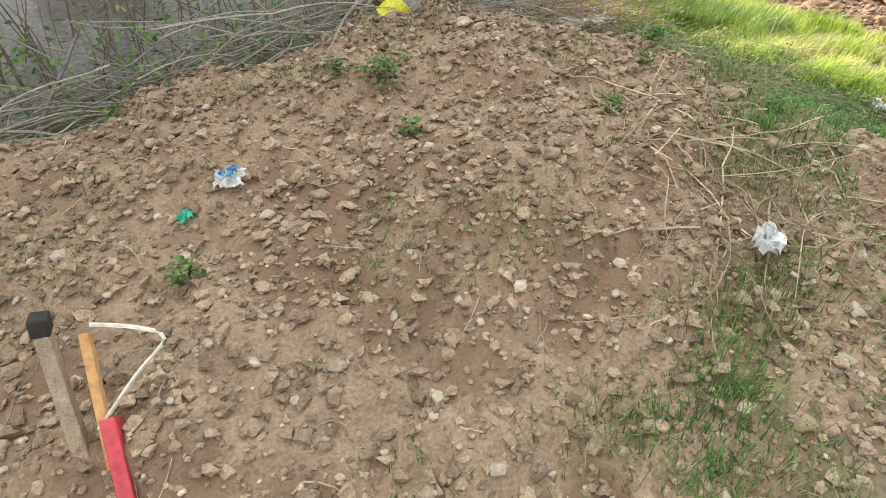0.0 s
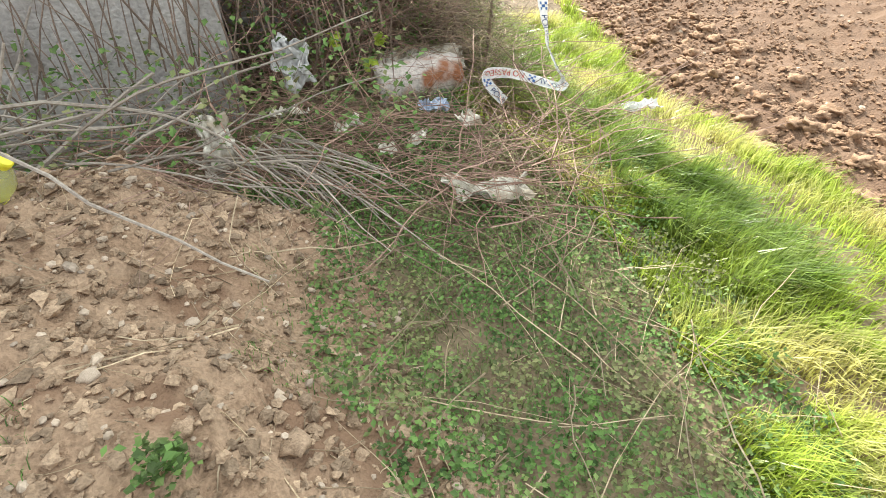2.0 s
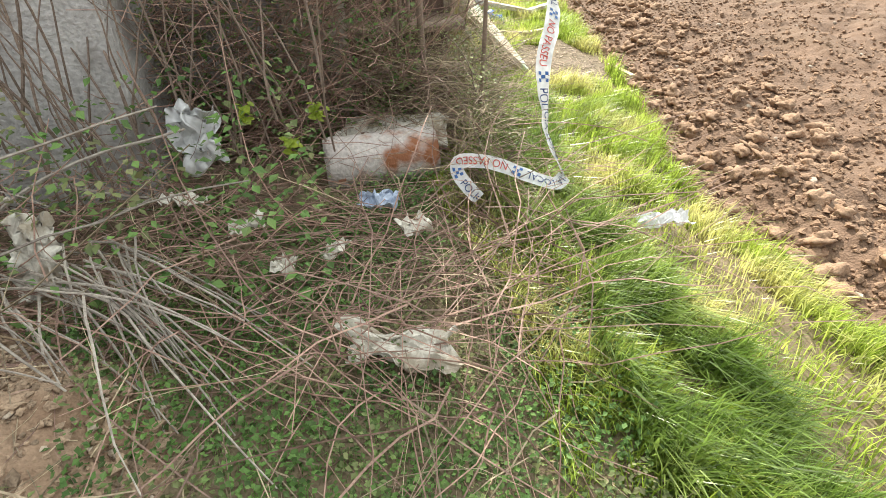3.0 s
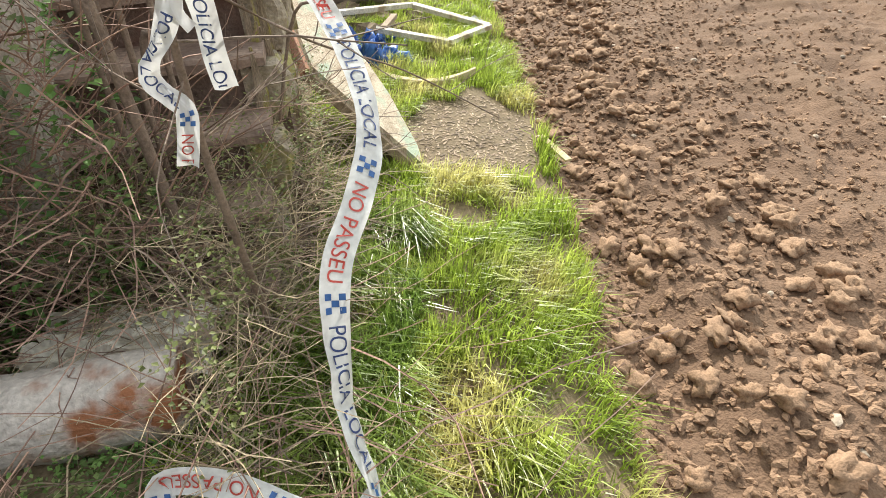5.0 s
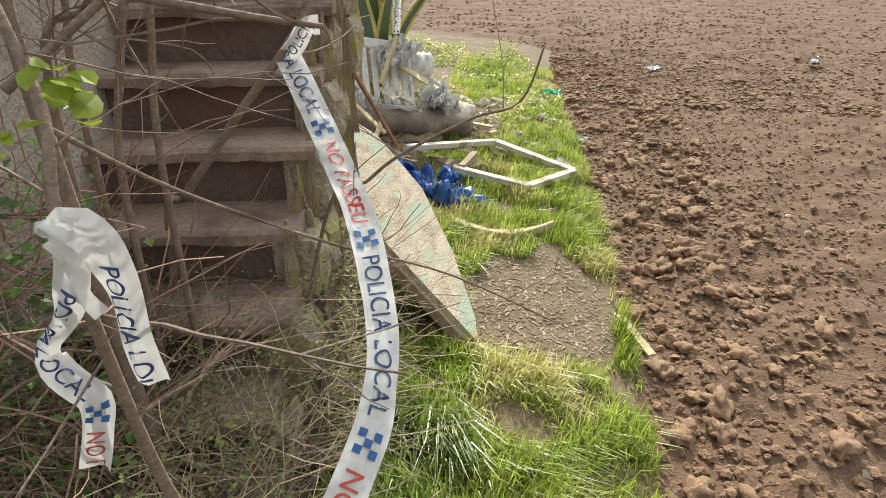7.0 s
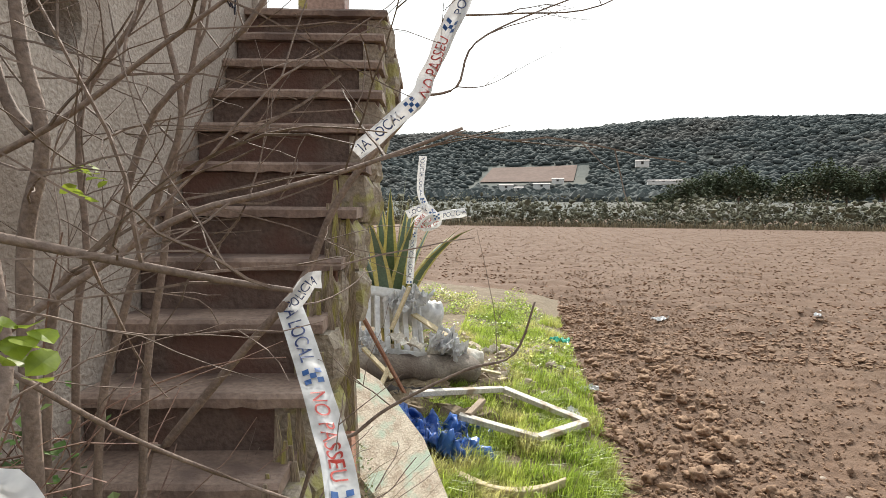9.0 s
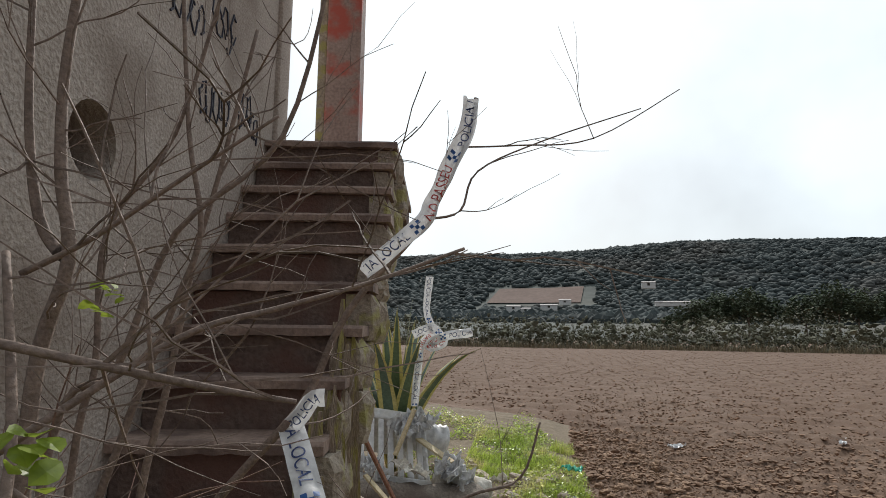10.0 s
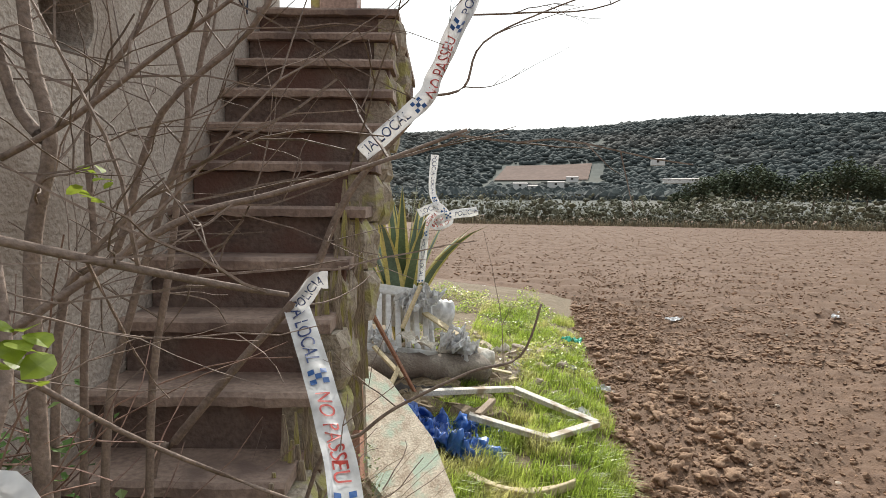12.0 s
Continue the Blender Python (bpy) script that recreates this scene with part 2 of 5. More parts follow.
for x, flip in ((-1.03, False), (-1.33, True)):
    k0 = len(s.v)
    s.v += [(x, y, z) for y, z in ring] + [(x, y, z) for y, z in rim] + [(x, y, z) for y, z in corners]
    fs = [(k0 + k, k0 + N + k, k0 + N + (k + 1) % N, k0 + (k + 1) % N) for k in range(N)]
    for ci, (cy, cz) in enumerate(corners):
        for k in range(N):
            (ya, za), (yb, zb) = rim[k], rim[(k + 1) % N]
            on = lambda y, z: (abs(y - cy) < 1e-3, abs(z - cz) < 1e-3)
            a, b = on(ya, za), on(yb, zb)
            if (a[0] and b[1] and not b[0]) or (a[1] and b[0] and not b[1]):
                fs.append((k0 + N + k, k0 + 2 * N + ci, k0 + N + (k + 1) % N))
    s.f += [f[::-1] for f in fs] if flip else fs
M2 = 2 * N + 4
s.f += [(k, (k + 1) % N, M2 + (k + 1) % N, M2 + k) for k in range(N)]
s.f += [(2 * N + a, 2 * N + b, M2 + 2 * N + b, M2 + 2 * N + a) for a, b in ((0, 1), (1, 2), (2, 3), (3, 0))]
structure("wall_east", "rough beige plastered house wall with round vent hole", "wall", s, PLASTER)
s = Soup()
s.box(-1.915, -1.335, 1.35, 1.6, -0.3, 5.4)
structure("wall_return", "grey cement-rendered corner of the house", "wall", s, GREYWALL, 0.01)
s = Soup()
s.box(-1.34, -1.0, 3.403, 3.62, 2.0, 5.45)
structure("door_jamb", "weathered plaster pier beside the landing", "pier", s, PLASTER, 0.012)
s = Soup()
s.box(-9, -1.02, 0.55, 3.64, 5.46, 5.7)
structure("roof_slab", "concrete roof slab over the house", "roof", s, STEP, 0.02)
s = Soup()
s.box(-9, -8.7, 1.66, 3.6, -0.3, 5.44)
s.box(-8.69, -1.345, 3.3, 3.6, -0.3, 5.44)
structure("wall_north", "plain rendered back walls of the house", "wall", s, GREYWALL)

stairs = thing("staircase", "worn brown concrete outdoor staircase with broken edge", "staircase", S)
rnd = random.Random(4)
for j in range(STEPS):
    z, y = TOP - RISE * j, Y0 - GO * j
    back = 5.2 if j == 0 else y + GO + 0.05
    right = -0.25 if j < 5 else -0.25 - 0.025 * (j - 4)
    right += rnd.uniform(-0.012, 0.012)
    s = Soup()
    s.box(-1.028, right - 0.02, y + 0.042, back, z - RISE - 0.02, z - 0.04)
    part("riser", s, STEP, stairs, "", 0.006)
    s = Soup()
    n = 14
    xs = [-1.028 + (right + 1.028) * k / n for k in range(n + 1)]
    jag = [rnd.uniform(-0.006, 0.006) for _ in xs]
    low = [rnd.uniform(-0.004, 0.004) for _ in xs]
    vs, fs = [], []
    for k, x in enumerate(xs):
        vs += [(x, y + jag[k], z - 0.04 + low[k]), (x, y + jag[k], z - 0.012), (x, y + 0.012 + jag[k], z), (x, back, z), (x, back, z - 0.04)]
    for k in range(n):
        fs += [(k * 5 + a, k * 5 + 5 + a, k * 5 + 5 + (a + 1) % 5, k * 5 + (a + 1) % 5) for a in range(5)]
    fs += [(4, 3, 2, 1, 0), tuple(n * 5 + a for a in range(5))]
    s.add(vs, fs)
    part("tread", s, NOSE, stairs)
# the broken masonry flank of the stairs, stone by stone
for j in range(STEPS + 3):
    for c in range(0, 2):
        z1 = TOP - RISE * j - 0.05 - c * 0.2
        if z1 < 0.02:
            continue
        y0 = Y0 - GO * j + 0.02
        xr = -0.25 if j < 5 else -0.25 - 0.02 * (j - 4)
        s = Soup()
        x1 = xr + rnd.uniform(-0.01, 0.035) + (0.03 if j == 0 else 0)
        x0, z0, ya, yb = xr - 0.12, max(-0.1, z1 - 0.19), y0 + rnd.uniform(0, 0.02), y0 + GO - 0.004
        g = 4
        vs = []
        for a in range(g + 1):
            for b in range(g + 1):
                u, v = a / g, b / g
                e = 0.02 * (u in (0, 1)) + 0.02 * (v in (0, 1))
                vs.append((x1 - e + rnd.uniform(-0.012, 0.012), ya + (yb - ya) * u, z0 + (z1 - z0) * v))
        fs = [(a * (g + 1) + b, (a + 1) * (g + 1) + b, (a + 1) * (g + 1) + b + 1, a * (g + 1) + b + 1) for a in range(g) for b in range(g)]
        edge = [a * (g + 1) for a in range(g)] + [g * (g + 1) + b for b in range(g)] + [a * (g + 1) + g for a in range(g, 0, -1)] + list(range(g, 0, -1))
        k0 = len(vs)
        vs += [(x0, vs[q][1], vs[q][2]) for q in edge]
        m = len(edge)
        fs += [(edge[q], k0 + q, k0 + (q + 1) % m, edge[(q + 1) % m]) for q in range(m)]
        s.add(vs, [f[::-1] for f in fs])
        part("stone", s, RUBBLE, stairs, "lichen-covered rubble stone" if j == 0 and c == 0 else "")
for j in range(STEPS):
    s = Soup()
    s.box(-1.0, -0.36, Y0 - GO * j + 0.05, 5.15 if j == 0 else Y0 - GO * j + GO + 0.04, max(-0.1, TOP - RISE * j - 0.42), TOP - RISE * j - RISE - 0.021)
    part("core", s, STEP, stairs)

for k in range(46):
    y = rnd.uniform(1.45, 2.3)
    top_ = min(TOP - (Y0 - y) - 0.02, 1.75) + rnd.uniform(-0.12, 0.03)
    x = -0.36 - 0.08 * (2.1 - y) + rnd.uniform(-0.05, 0.03)
    w = rnd.uniform(0.012, 0.03)
    s = Soup()
    z0 = max(0.05, top_ - rnd.uniform(0.3, 0.85))
    vs = []
    for a in range(6):
        z, q = z0 + (top_ - z0) * a / 5, w * (1.0 if a < 4 else 0.7 if a == 4 else 0.25)
        jx, jy = rnd.uniform(-0.007, 0.007), rnd.uniform(-0.007, 0.007)
        vs += [(x + jx - q, y + jy - q * 0.6, z), (x + jx + q, y + jy - q * 0.7, z), (x + jx + q * 0.7, y + jy + q, z), (x + jx - q * 0.8, y + jy + q, z)]
    s.add(vs, [(a * 4 + b, a * 4 + (b + 1) % 4, a * 4 + 4 + (b + 1) % 4, a * 4 + 4 + b) for a in range(5) for b in range(4)] + [(3, 2, 1, 0), (20, 21, 22, 23)])
    part("splinter", s, SPLINT, stairs, "splintered lichen-yellow facing" if k == 0 else "")

post = thing("landing_post", "weathered red-painted square post on the stair landing", "post", S @ pose(-0.78, 4.3, TOP))
s = Soup()
s.box(-0.10, 0.16, -0.12, 0.12, 0.0, 2.83)
part("shaft", s, REDPAINT, post, "", 0.01)
s = Soup()
s.box(-0.17, -0.103, -0.09, 0.09, 0.0, 2.8)
part("side_rail", s, RUBBLE, post, "grey side strip", 0.008)

INK = mat("graffiti_ink", (0.03, 0.03, 0.045), (0.05, 0.05, 0.07), 10, 0.7, 0.0)
for gy, gz, w, seed in ((2.15, 2.78, 0.36, 1), (2.55, 2.92, 0.3, 2), (2.95, 2.62, 0.3, 3), (2.5, 2.5, 0.34, 4)):
    r2 = random.Random(seed)
    s = Soup()
    for q in range(5):
        cy, cz = gy + (q - 2) * w / 5, gz + r2.uniform(-0.03, 0.03)
        pts = []
        a0 = r2.uniform(0, 6)
        for k in range(9):
            a = a0 + k * r2.uniform(0.5, 0.8)
            pts.append((-1.027, cy + 0.05 * math.cos(a) * r2.uniform(0.5, 1), cz + 0.10 * math.sin(a) * r2.uniform(0.5, 1)))
        s.tube(pts, 0.006, 0.004, 4)
    ob = part("graffiti", s, INK)
    ob.matrix_basis = S
    tagged(ob, "black sprayed graffiti scribble on the plaster wall", "graffiti", "graffiti on the wall")


# ---- fast scattering of many alike pieces ----
def ico(sub=1):
    bm = bmesh.new()
    bmesh.ops.create_icosphere(bm, subdivisions=sub, radius=1.0)
    v = np.array([p.co[:] for p in bm.verts])
    f = [[p.index for p in q.verts] for q in bm.faces]
    bm.free()
    return v, np.array(f)


def lump(seed, sub=2, rough=0.35, flat=0.75):
    v, f = ico(sub)
    out = []
    for p in v:
        q = Vector(p)
        k = 1 + rough * noise.noise(q * 1.3 + Vector((seed * 7.1, 0, 0))) + rough * 0.6 * noise.noise(q * 3.1 + Vector((0, seed * 3.3, 0))) + rough * 0.4 * noise.noise(q * 6.3 + Vector((seed, 0, 0)))
        out.append((q.x * k, q.y * k, q.z * k * flat))
    return np.array(out), f


def big_mesh(name, verts, faces, material, smooth=False):
    me = bpy.data.meshes.new(name)
    n, k = faces.shape
    me.vertices.add(len(verts))
    me.vertices.foreach_set("co", verts.astype(np.float32).ravel())
    me.loops.add(n * k)
    me.loops.foreach_set("vertex_index", faces.astype(np.int32).ravel())
    me.polygons.add(n)
    me.polygons.foreach_set("loop_start", np.arange(0, n * k, k, dtype=np.int32))
    me.polygons.foreach_set("use_smooth", np.full(n, smooth))
    me.materials.append(material)
    me.update(calc_edges=True)
    me.validate()
    return me


def scatter(name, bases, places, material, label, category, smooth=False, parent=None):
    """places: rows of x, y, z, size, turn, tilt, stretch. One mesh of kind stuff."""
    vs, fs, k = [], [], 0
    for i, (x, y, z, size, turn, tilt, stretch) in enumerate(places):
        v, f = bases[i % len(bases)]
        c, s_ = math.cos(turn), math.sin(turn)
        ct, st = math.cos(tilt), math.sin(tilt)
        p = v * np.array([size * stretch, size, size])
        p = np.stack([p[:, 0], p[:, 1] * ct - p[:, 2] * st, p[:, 1] * st + p[:, 2] * ct], 1)
        p = np.stack([p[:, 0] * c - p[:, 1] * s_ + x, p[:, 0] * s_ + p[:, 1] * c + y, p[:, 2] + z], 1)
        vs.append(p)
        fs.append(f + k)
        k += len(v)
    ob = new(name, big_mesh(name, np.concatenate(vs), np.concatenate(fs), material, smooth))
    if parent:
        ob.parent = parent
        ob["kind"] = "stuff"
        return ob
    return tagged(ob, label, category, kind="stuff")


rng = random.Random(11)
LUMPS = [lump(k, 2, 0.55, 0.75) for k in range(7)]
SMALL = [lump(k + 20, 1, 0.8, 0.66) for k in range(12)]
PEBBLE = [lump(k + 40, 1, 0.3, 0.6) for k in range(5)]


def row(x, y, size, sink=0.25):
    return (x, y, height(x, y) + size * sink, size, rng.uniform(0, 6.28), rng.uniform(-0.5, 0.5), rng.uniform(0.8, 1.5))


near, mid, farc = [], [], []
for _ in range(14000):
    y = -2.2 + 11.2 * rng.random() ** 1.25
    x = edge_x(y) + 0.03 + abs(rng.gauss(0, 1.25))
    near.append(row(x, y, min(0.036, 0.0062 * math.exp(abs(rng.gauss(0, 0.72)))) * (1.2 if x - edge_x(y) < 1 else 0.9)))
for _ in range(9000):
    y = rng.uniform(-2, 14)
    x = edge_x(min(y, 9)) + 0.02 + rng.random() ** 1.5 * 7
    mid.append(row(x, y, rng.uniform(0.005, 0.016)))
for _ in range(20000):
    y = 6 + rng.random() ** 2 * 45
    x = rng.uniform(-4 - 0.3 * y, 8 + 0.75 * y)
    if x > edge_x(y):
        farc.append((x, y, 0.01, rng.uniform(0.012, 0.035), rng.uniform(0, 6), rng.uniform(-0.4, 0.4), rng.uniform(0.8, 1.5)))
near.sort(key=lambda p: -p[3])
near[300:] = [(*p[:3], min(p[3], 0.02), *p[4:]) for p in near[300:]]
scatter("field_clods", SMALL, near[300:], CLOD, "clods of ploughed red-brown earth", "soil clods")
scatter("field_crumbs", [ico(1)], mid, CLOD, "small crumbs of ploughed earth", "soil clods")
scatter("far_clods", [lump(3, 1, 0.4, 0.6)], farc, CLOD, "clods across the ploughed field", "soil clods")
stones = []
for _ in range(420):
    y = rng.uniform(-2, 25)
    x = edge_x(min(y, 9)) + rng.random() ** 1.3 * (4 + 0.5 * max(0, y))
    stones.append(row(x, y, rng.uniform(0.008, 0.022), 0.3))
scatter("field_stones", PEBBLE, stones, STONE, "pale stones scattered over the ploughed field", "stones")

# earth heap: crumbs, clods and pebbles
mc, mp = [], []
while len(mc) < 21000:
    x, y = rng.uniform(-4.2, 0.2), rng.uniform(-4.6, -1.2)
    if mound(x, y) > 0.03:
        mc.append(row(x, y, min(0.022, 0.0048 * math.exp(abs(rng.gauss(0, 0.68))))))
        if len(mc) % 9 == 0:
            mp.append(row(x + 0.03, y, min(0.02, 0.005 * math.exp(abs(rng.gauss(0, 0.6)))), 0.35))
HEAP = mat("heap_crumbs", (0.25, 0.172, 0.112), (0.39, 0.285, 0.195), 16, 0.95, 1.0, 120, island=0.4)
scatter("heap_crumbs", SMALL, [(*p[:3], min(p[3], 0.019), *p[4:]) for p in mc], HEAP, "crumbs and clods of dry reddish earth", "soil clods")
scatter("heap_pebbles", PEBBLE, mp, STONE, "pale pebbles in the earth heap", "stones")


# ---- grass and weeds ----
def blades(name, spots, lo, hi, width, material, label, lean=(0.0, 0.0), bend=0.5, seed=1, comb=0.0):
    """One tapered, bent blade of three pieces at each spot."""
    g = np.random.default_rng(seed)
    n = len(spots)
    p = np.array(spots)
    h = g.uniform(lo, hi, n) * p[:, 3]
    a = g.uniform(0, 2 * np.pi, n)
    d = np.stack([np.cos(a) * bend * g.random(n) + lean[0], np.sin(a) * bend * g.random(n) + lean[1]], 1)
    d += comb * np.stack([np.sin(7 * p[:, 0] + 3.1 * p[:, 1]) + 0.6 * np.sin(17 * p[:, 1]), np.cos(5.3 * p[:, 1] - 4 * p[:, 0]) - 0.5 * np.cos(15 * p[:, 0])], 1)
    side = np.stack([-np.sin(a), np.cos(a)], 1) * (width * g.uniform(0.6, 1.3, n))[:, None] / 2
    vs = np.zeros((n, 5, 3))
    for k, (u, w) in enumerate(((0, 1), (0.55, 0.75))):
        for m, sg in enumerate((-1, 1)):
            vs[:, 2 * k + m, :2] = p[:, :2] + d * (h * u * u)[:, None] + side * sg * w
            vs[:, 2 * k + m, 2] = p[:, 2] + h * u * (1 - 0.12 * u)
    vs[:, 4, :2] = p[:, :2] + d * h[:, None]
    vs[:, 4, 2] = p[:, 2] + h * np.clip(1 - 0.45 * np.hypot(d[:, 0], d[:, 1]), 0.25, 1)
    f = np.array([(0, 1, 3), (0, 3, 2), (2, 3, 4)])
    fs = (f[None] + (np.arange(n) * 5)[:, None, None]).reshape(-1, 3)
    ob = new(name, big_mesh(name, vs.reshape(-1, 3), fs, material))
    return tagged(ob, label, "grass", kind="stuff")


def bare(x, y):
    """The trodden patch beside the leaning board."""
    return ((x - 0.62) / 0.36) ** 2 + ((y - 1.78) / 0.48) ** 2 < 1 + 0.5 * nz(x, y, 5)


green, pale, thin = [], [], []
while len(green) < 105000:
    y = rng.uniform(-4.5, 7.5)
    e = rng.random() ** 0.9 * 1.25 - 0.05
    x = edge_x(y) - e - 0.02
    if bare(x, y) or mound(x, y) > 0.06 or (y > 3.2 and nz(x, y, 2.4, 31) > 0.12):
        continue
    path = abs(e - 0.38 - 0.08 * nz(x, y, 1.5)) < 0.13 and y < -0.2
    if path and rng.random() < 0.75:
        continue
    tuft = 0.55 + 0.9 * nz(x, y, 4.5) + 0.35 * nz(x, y, 11)
    if tuft < rng.random() * 0.6:
        continue
    if y < 4 or rng.random() < 0.5:
        green.append((x, y, height(x, y) - 0.01, 0.45 + 0.75 * max(0.1, tuft)))
blades("grass", green, 0.05, 0.165, 0.0056, GRASS, "bright green grass on the verge", (0.22, -0.2), 0.75, 1, 0.12)
tall_grass = []
while len(tall_grass) < 16000:
    y = rng.uniform(-1.9, 1.0)
    x = edge_x(y) - rng.uniform(0.58, 1.0)
    if nz(x, y, 5, 3) > -0.12 and mound(x, y) < 0.04 and not bare(x, y):
        tall_grass.append((x, y, height(x, y) - 0.01, 0.6 + 0.8 * rng.random()))
# darker green than GRASS: the shade on this side is put into the colour
blades("tall_grass", tall_grass, 0.09, 0.21, 0.0066, mat("shaded_tall_grass_blades", (0.14, 0.23, 0.045), (0.27, 0.37, 0.08), 3, 0.3, 0.0, 9, (0.33, 0.42, 0.11), 3.0, island=0.5, sheer=0.5), "long green grass, coloured darker for shade, where the verge meets the brambles", (0.3, -0.3), 0.7, 31, 0.15)
while len(thin) < 9000:
    x, y = rng.uniform(-1.0, 0.6), rng.uniform(-4.3, -0.9)
    if mound(x, y) < 0.1 and nz(x, y, 3, 4) > -0.25:
        thin.append((x, y, height(x, y) - 0.005, 0.6))
blades("sparse_grass", thin, 0.03, 0.09, 0.0035, LEAF, "sparse dull green grass in the shade", (0, 0), 0.9, 3)
rim = []
while len(rim) < 6000:
    x, y = rng.uniform(-3.5, 0.2), rng.uniform(-4.3, -1.9)
    if 0.02 < mound(x, y) and nz(x, y, 2.2, 9) > 0.2:
        rim.append((x, y, height(x, y), 0.6))
blades("heap_grass", rim, 0.02, 0.07, 0.003, LEAF, "thin weeds sprouting on the earth heap", (0, 0), 1.0, 4)


toe = []
while len(toe) < 9000:
    x, y = rng.uniform(-1.7, 0.5), rng.uniform(-4.7, -3.1)
    if mound(x, y) < 0.34 and nz(x, y, 2.4, 13) + 0.3 * (x + 0.6) > 0.0:
        toe.append((x, y, height(x, y) - 0.005, 0.5 + 0.6 * rng.random()))
for cx, cy, w in ((-1.78, -3.98, 0.12), (-1.5, -4.02, 0.1), (-1.36, -3.9, 0.12), (-1.15, -3.8, 0.14), (-0.95, -3.45, 0.12), (-0.75, -3.3, 0.15), (-1.62, -4.15, 0.12), (-0.6, -3.0, 0.15)):
    for _ in range(420):
        x, y = rng.gauss(cx, w * 0.7), rng.gauss(cy, w * 0.5)
        toe.append((x, y, height(x, y) - 0.005, 0.5 + 0.7 * rng.random()))
blades("toe_grass", toe, 0.03, 0.1, 0.0035, LEAF, "green grass tufts at the foot of the heap", (0, 0), 0.9, 15)


def leaves(name, spots, size, material, label, category="weeds", seed=1, kind="stuff"):
    """Small pointed leaves, each a folded pair of facets, at the spots (x, y, z)."""
    g = np.random.default_rng(seed)
    p = np.array(spots)
    n = len(p)
    a, b = g.uniform(0, 2 * np.pi, n), g.uniform(-0.5, 0.9, n)
    s_ = size * g.uniform(0.5, 1.3, n)
    fw = np.stack([np.cos(a) * np.cos(b), np.sin(a) * np.cos(b), np.sin(b)], 1) * s_[:, None]
    sd = np.stack([-np.sin(a), np.cos(a), g.uniform(-0.4, 0.4, n)], 1) * (s_ * 0.36)[:, None]
    up = np.array([0, 0, 1]) * (s_ * 0.12)[:, None]
    vs = np.stack([p, p + fw * 0.5 + sd + up, p + fw, p + fw * 0.5 - sd + up], 1)
    fs = (np.array([(0, 1, 2), (0, 2, 3)])[None] + (np.arange(n) * 4)[:, None, None]).reshape(-1, 3)
    ob = new(name, big_mesh(name, vs.reshape(-1, 3), fs, material))
    return tagged(ob, label, category, kind=kind) if kind else ob


spots = []
while len(spots) < 36000:
    x, y = rng.uniform(-1.0, 0.75), rng.uniform(-3.2, 0.2)
    d = nz(x, y, 2.3, 6) + 0.25 * nz(x, y, 7)
    if mound(x, y) < 0.16 and d > -0.3 - 0.3 * (y < -1.0) + 0.3 * (y > -0.9):
        spots.append((x, y, height(x, y) + rng.random() ** 2 * 0.09))
leaves("ground_weeds", spots, 0.0175, LEAF, "low leafy green weeds covering the shaded ground")


# ---- canes, twigs and shrubs ----
def wander(p, d, length, n, wild, droop, r):
    """A wavering line from p along d."""
    pts, d = [Vector(p)], Vector(d).normalized()
    for _ in range(n):
        d = (d + Vector((r.gauss(0, wild), r.gauss(0, wild), r.gauss(0, wild) - droop))).normalized()
        pts.append(pts[-1] + d * (length / n))
    return pts


def spline(pts, k=4):
    """A smooth line through the points."""
    pts = [Vector(p) for p in pts]
    out = []
    for i in range(len(pts) - 1):
        a, b, c, d = pts[max(i - 1, 0)], pts[i], pts[i + 1], pts[min(i + 2, len(pts) - 1)]
        for q in range(k):
            t = q / k
            out.append(0.5 * ((2 * b) + (c - a) * t + (2 * a - 5 * b + 4 * c - d) * t * t + (3 * b - a - 3 * c + d) * t ** 3))
    return out + [pts[-1]]


def tangle(name, count, box, material, label, category, length=(0.3, 0.9), rad=(0.0012, 0.003), flat=0.35, top=0.25, seed=1, droop=0.03, keep=None):
    r = random.Random(seed)
    s = Soup()
    while count:
        x, y = r.uniform(box[0], box[1]), r.uniform(box[2], box[3])
        if keep and not keep(x, y):
            continue
        count -= 1
        a = r.uniform(0, 6.28)
        z = height(x, y) + r.random() ** 1.5 * top
        pts = wander((x, y, z), (math.cos(a), math.sin(a), r.uniform(-0.2, 1) * flat), r.uniform(*length), 6, 0.16, droop, r)
        pts = [Vector((p.x, p.y, max(p.z, height(p.x, p.y) + 0.005))) for p in pts]
        q = r.uniform(*rad)
        s.tube(pts, q, q * 0.5, 3)
    ob = part(name, s, material)
    return tagged(ob, label, category, kind="stuff")


def low(x, y):
    return mound(x, y) < 0.3 and edge_x(y) - x > 0.75 and not (-0.75 < x < 0.1 and y > -0.42)


tangle("bramble_canes", 900, (-1.6, 0.5, -1.5, 0.3), REDTWIG, "tangled reddish-brown bramble canes over the ground", "brambles", (0.3, 1.0), (0.0014, 0.0035), 0.3, 0.22, 2, 0.02, low)
tangle("dry_canes", 300, (-1.5, 0.6, -3.0, 0.2), DRY, "pale dry twigs lying among the weeds", "twigs", (0.2, 0.8), (0.0012, 0.0032), 0.2, 0.12, 3, 0.03, low)
tangle("heap_twigs", 520, (-4.2, 0.3, -4.4, -1.5), DRY, "dry straws and twigs on the earth heap", "twigs", (0.03, 0.2), (0.001, 0.0028), 0.05, 0.01, 4, 0.05)
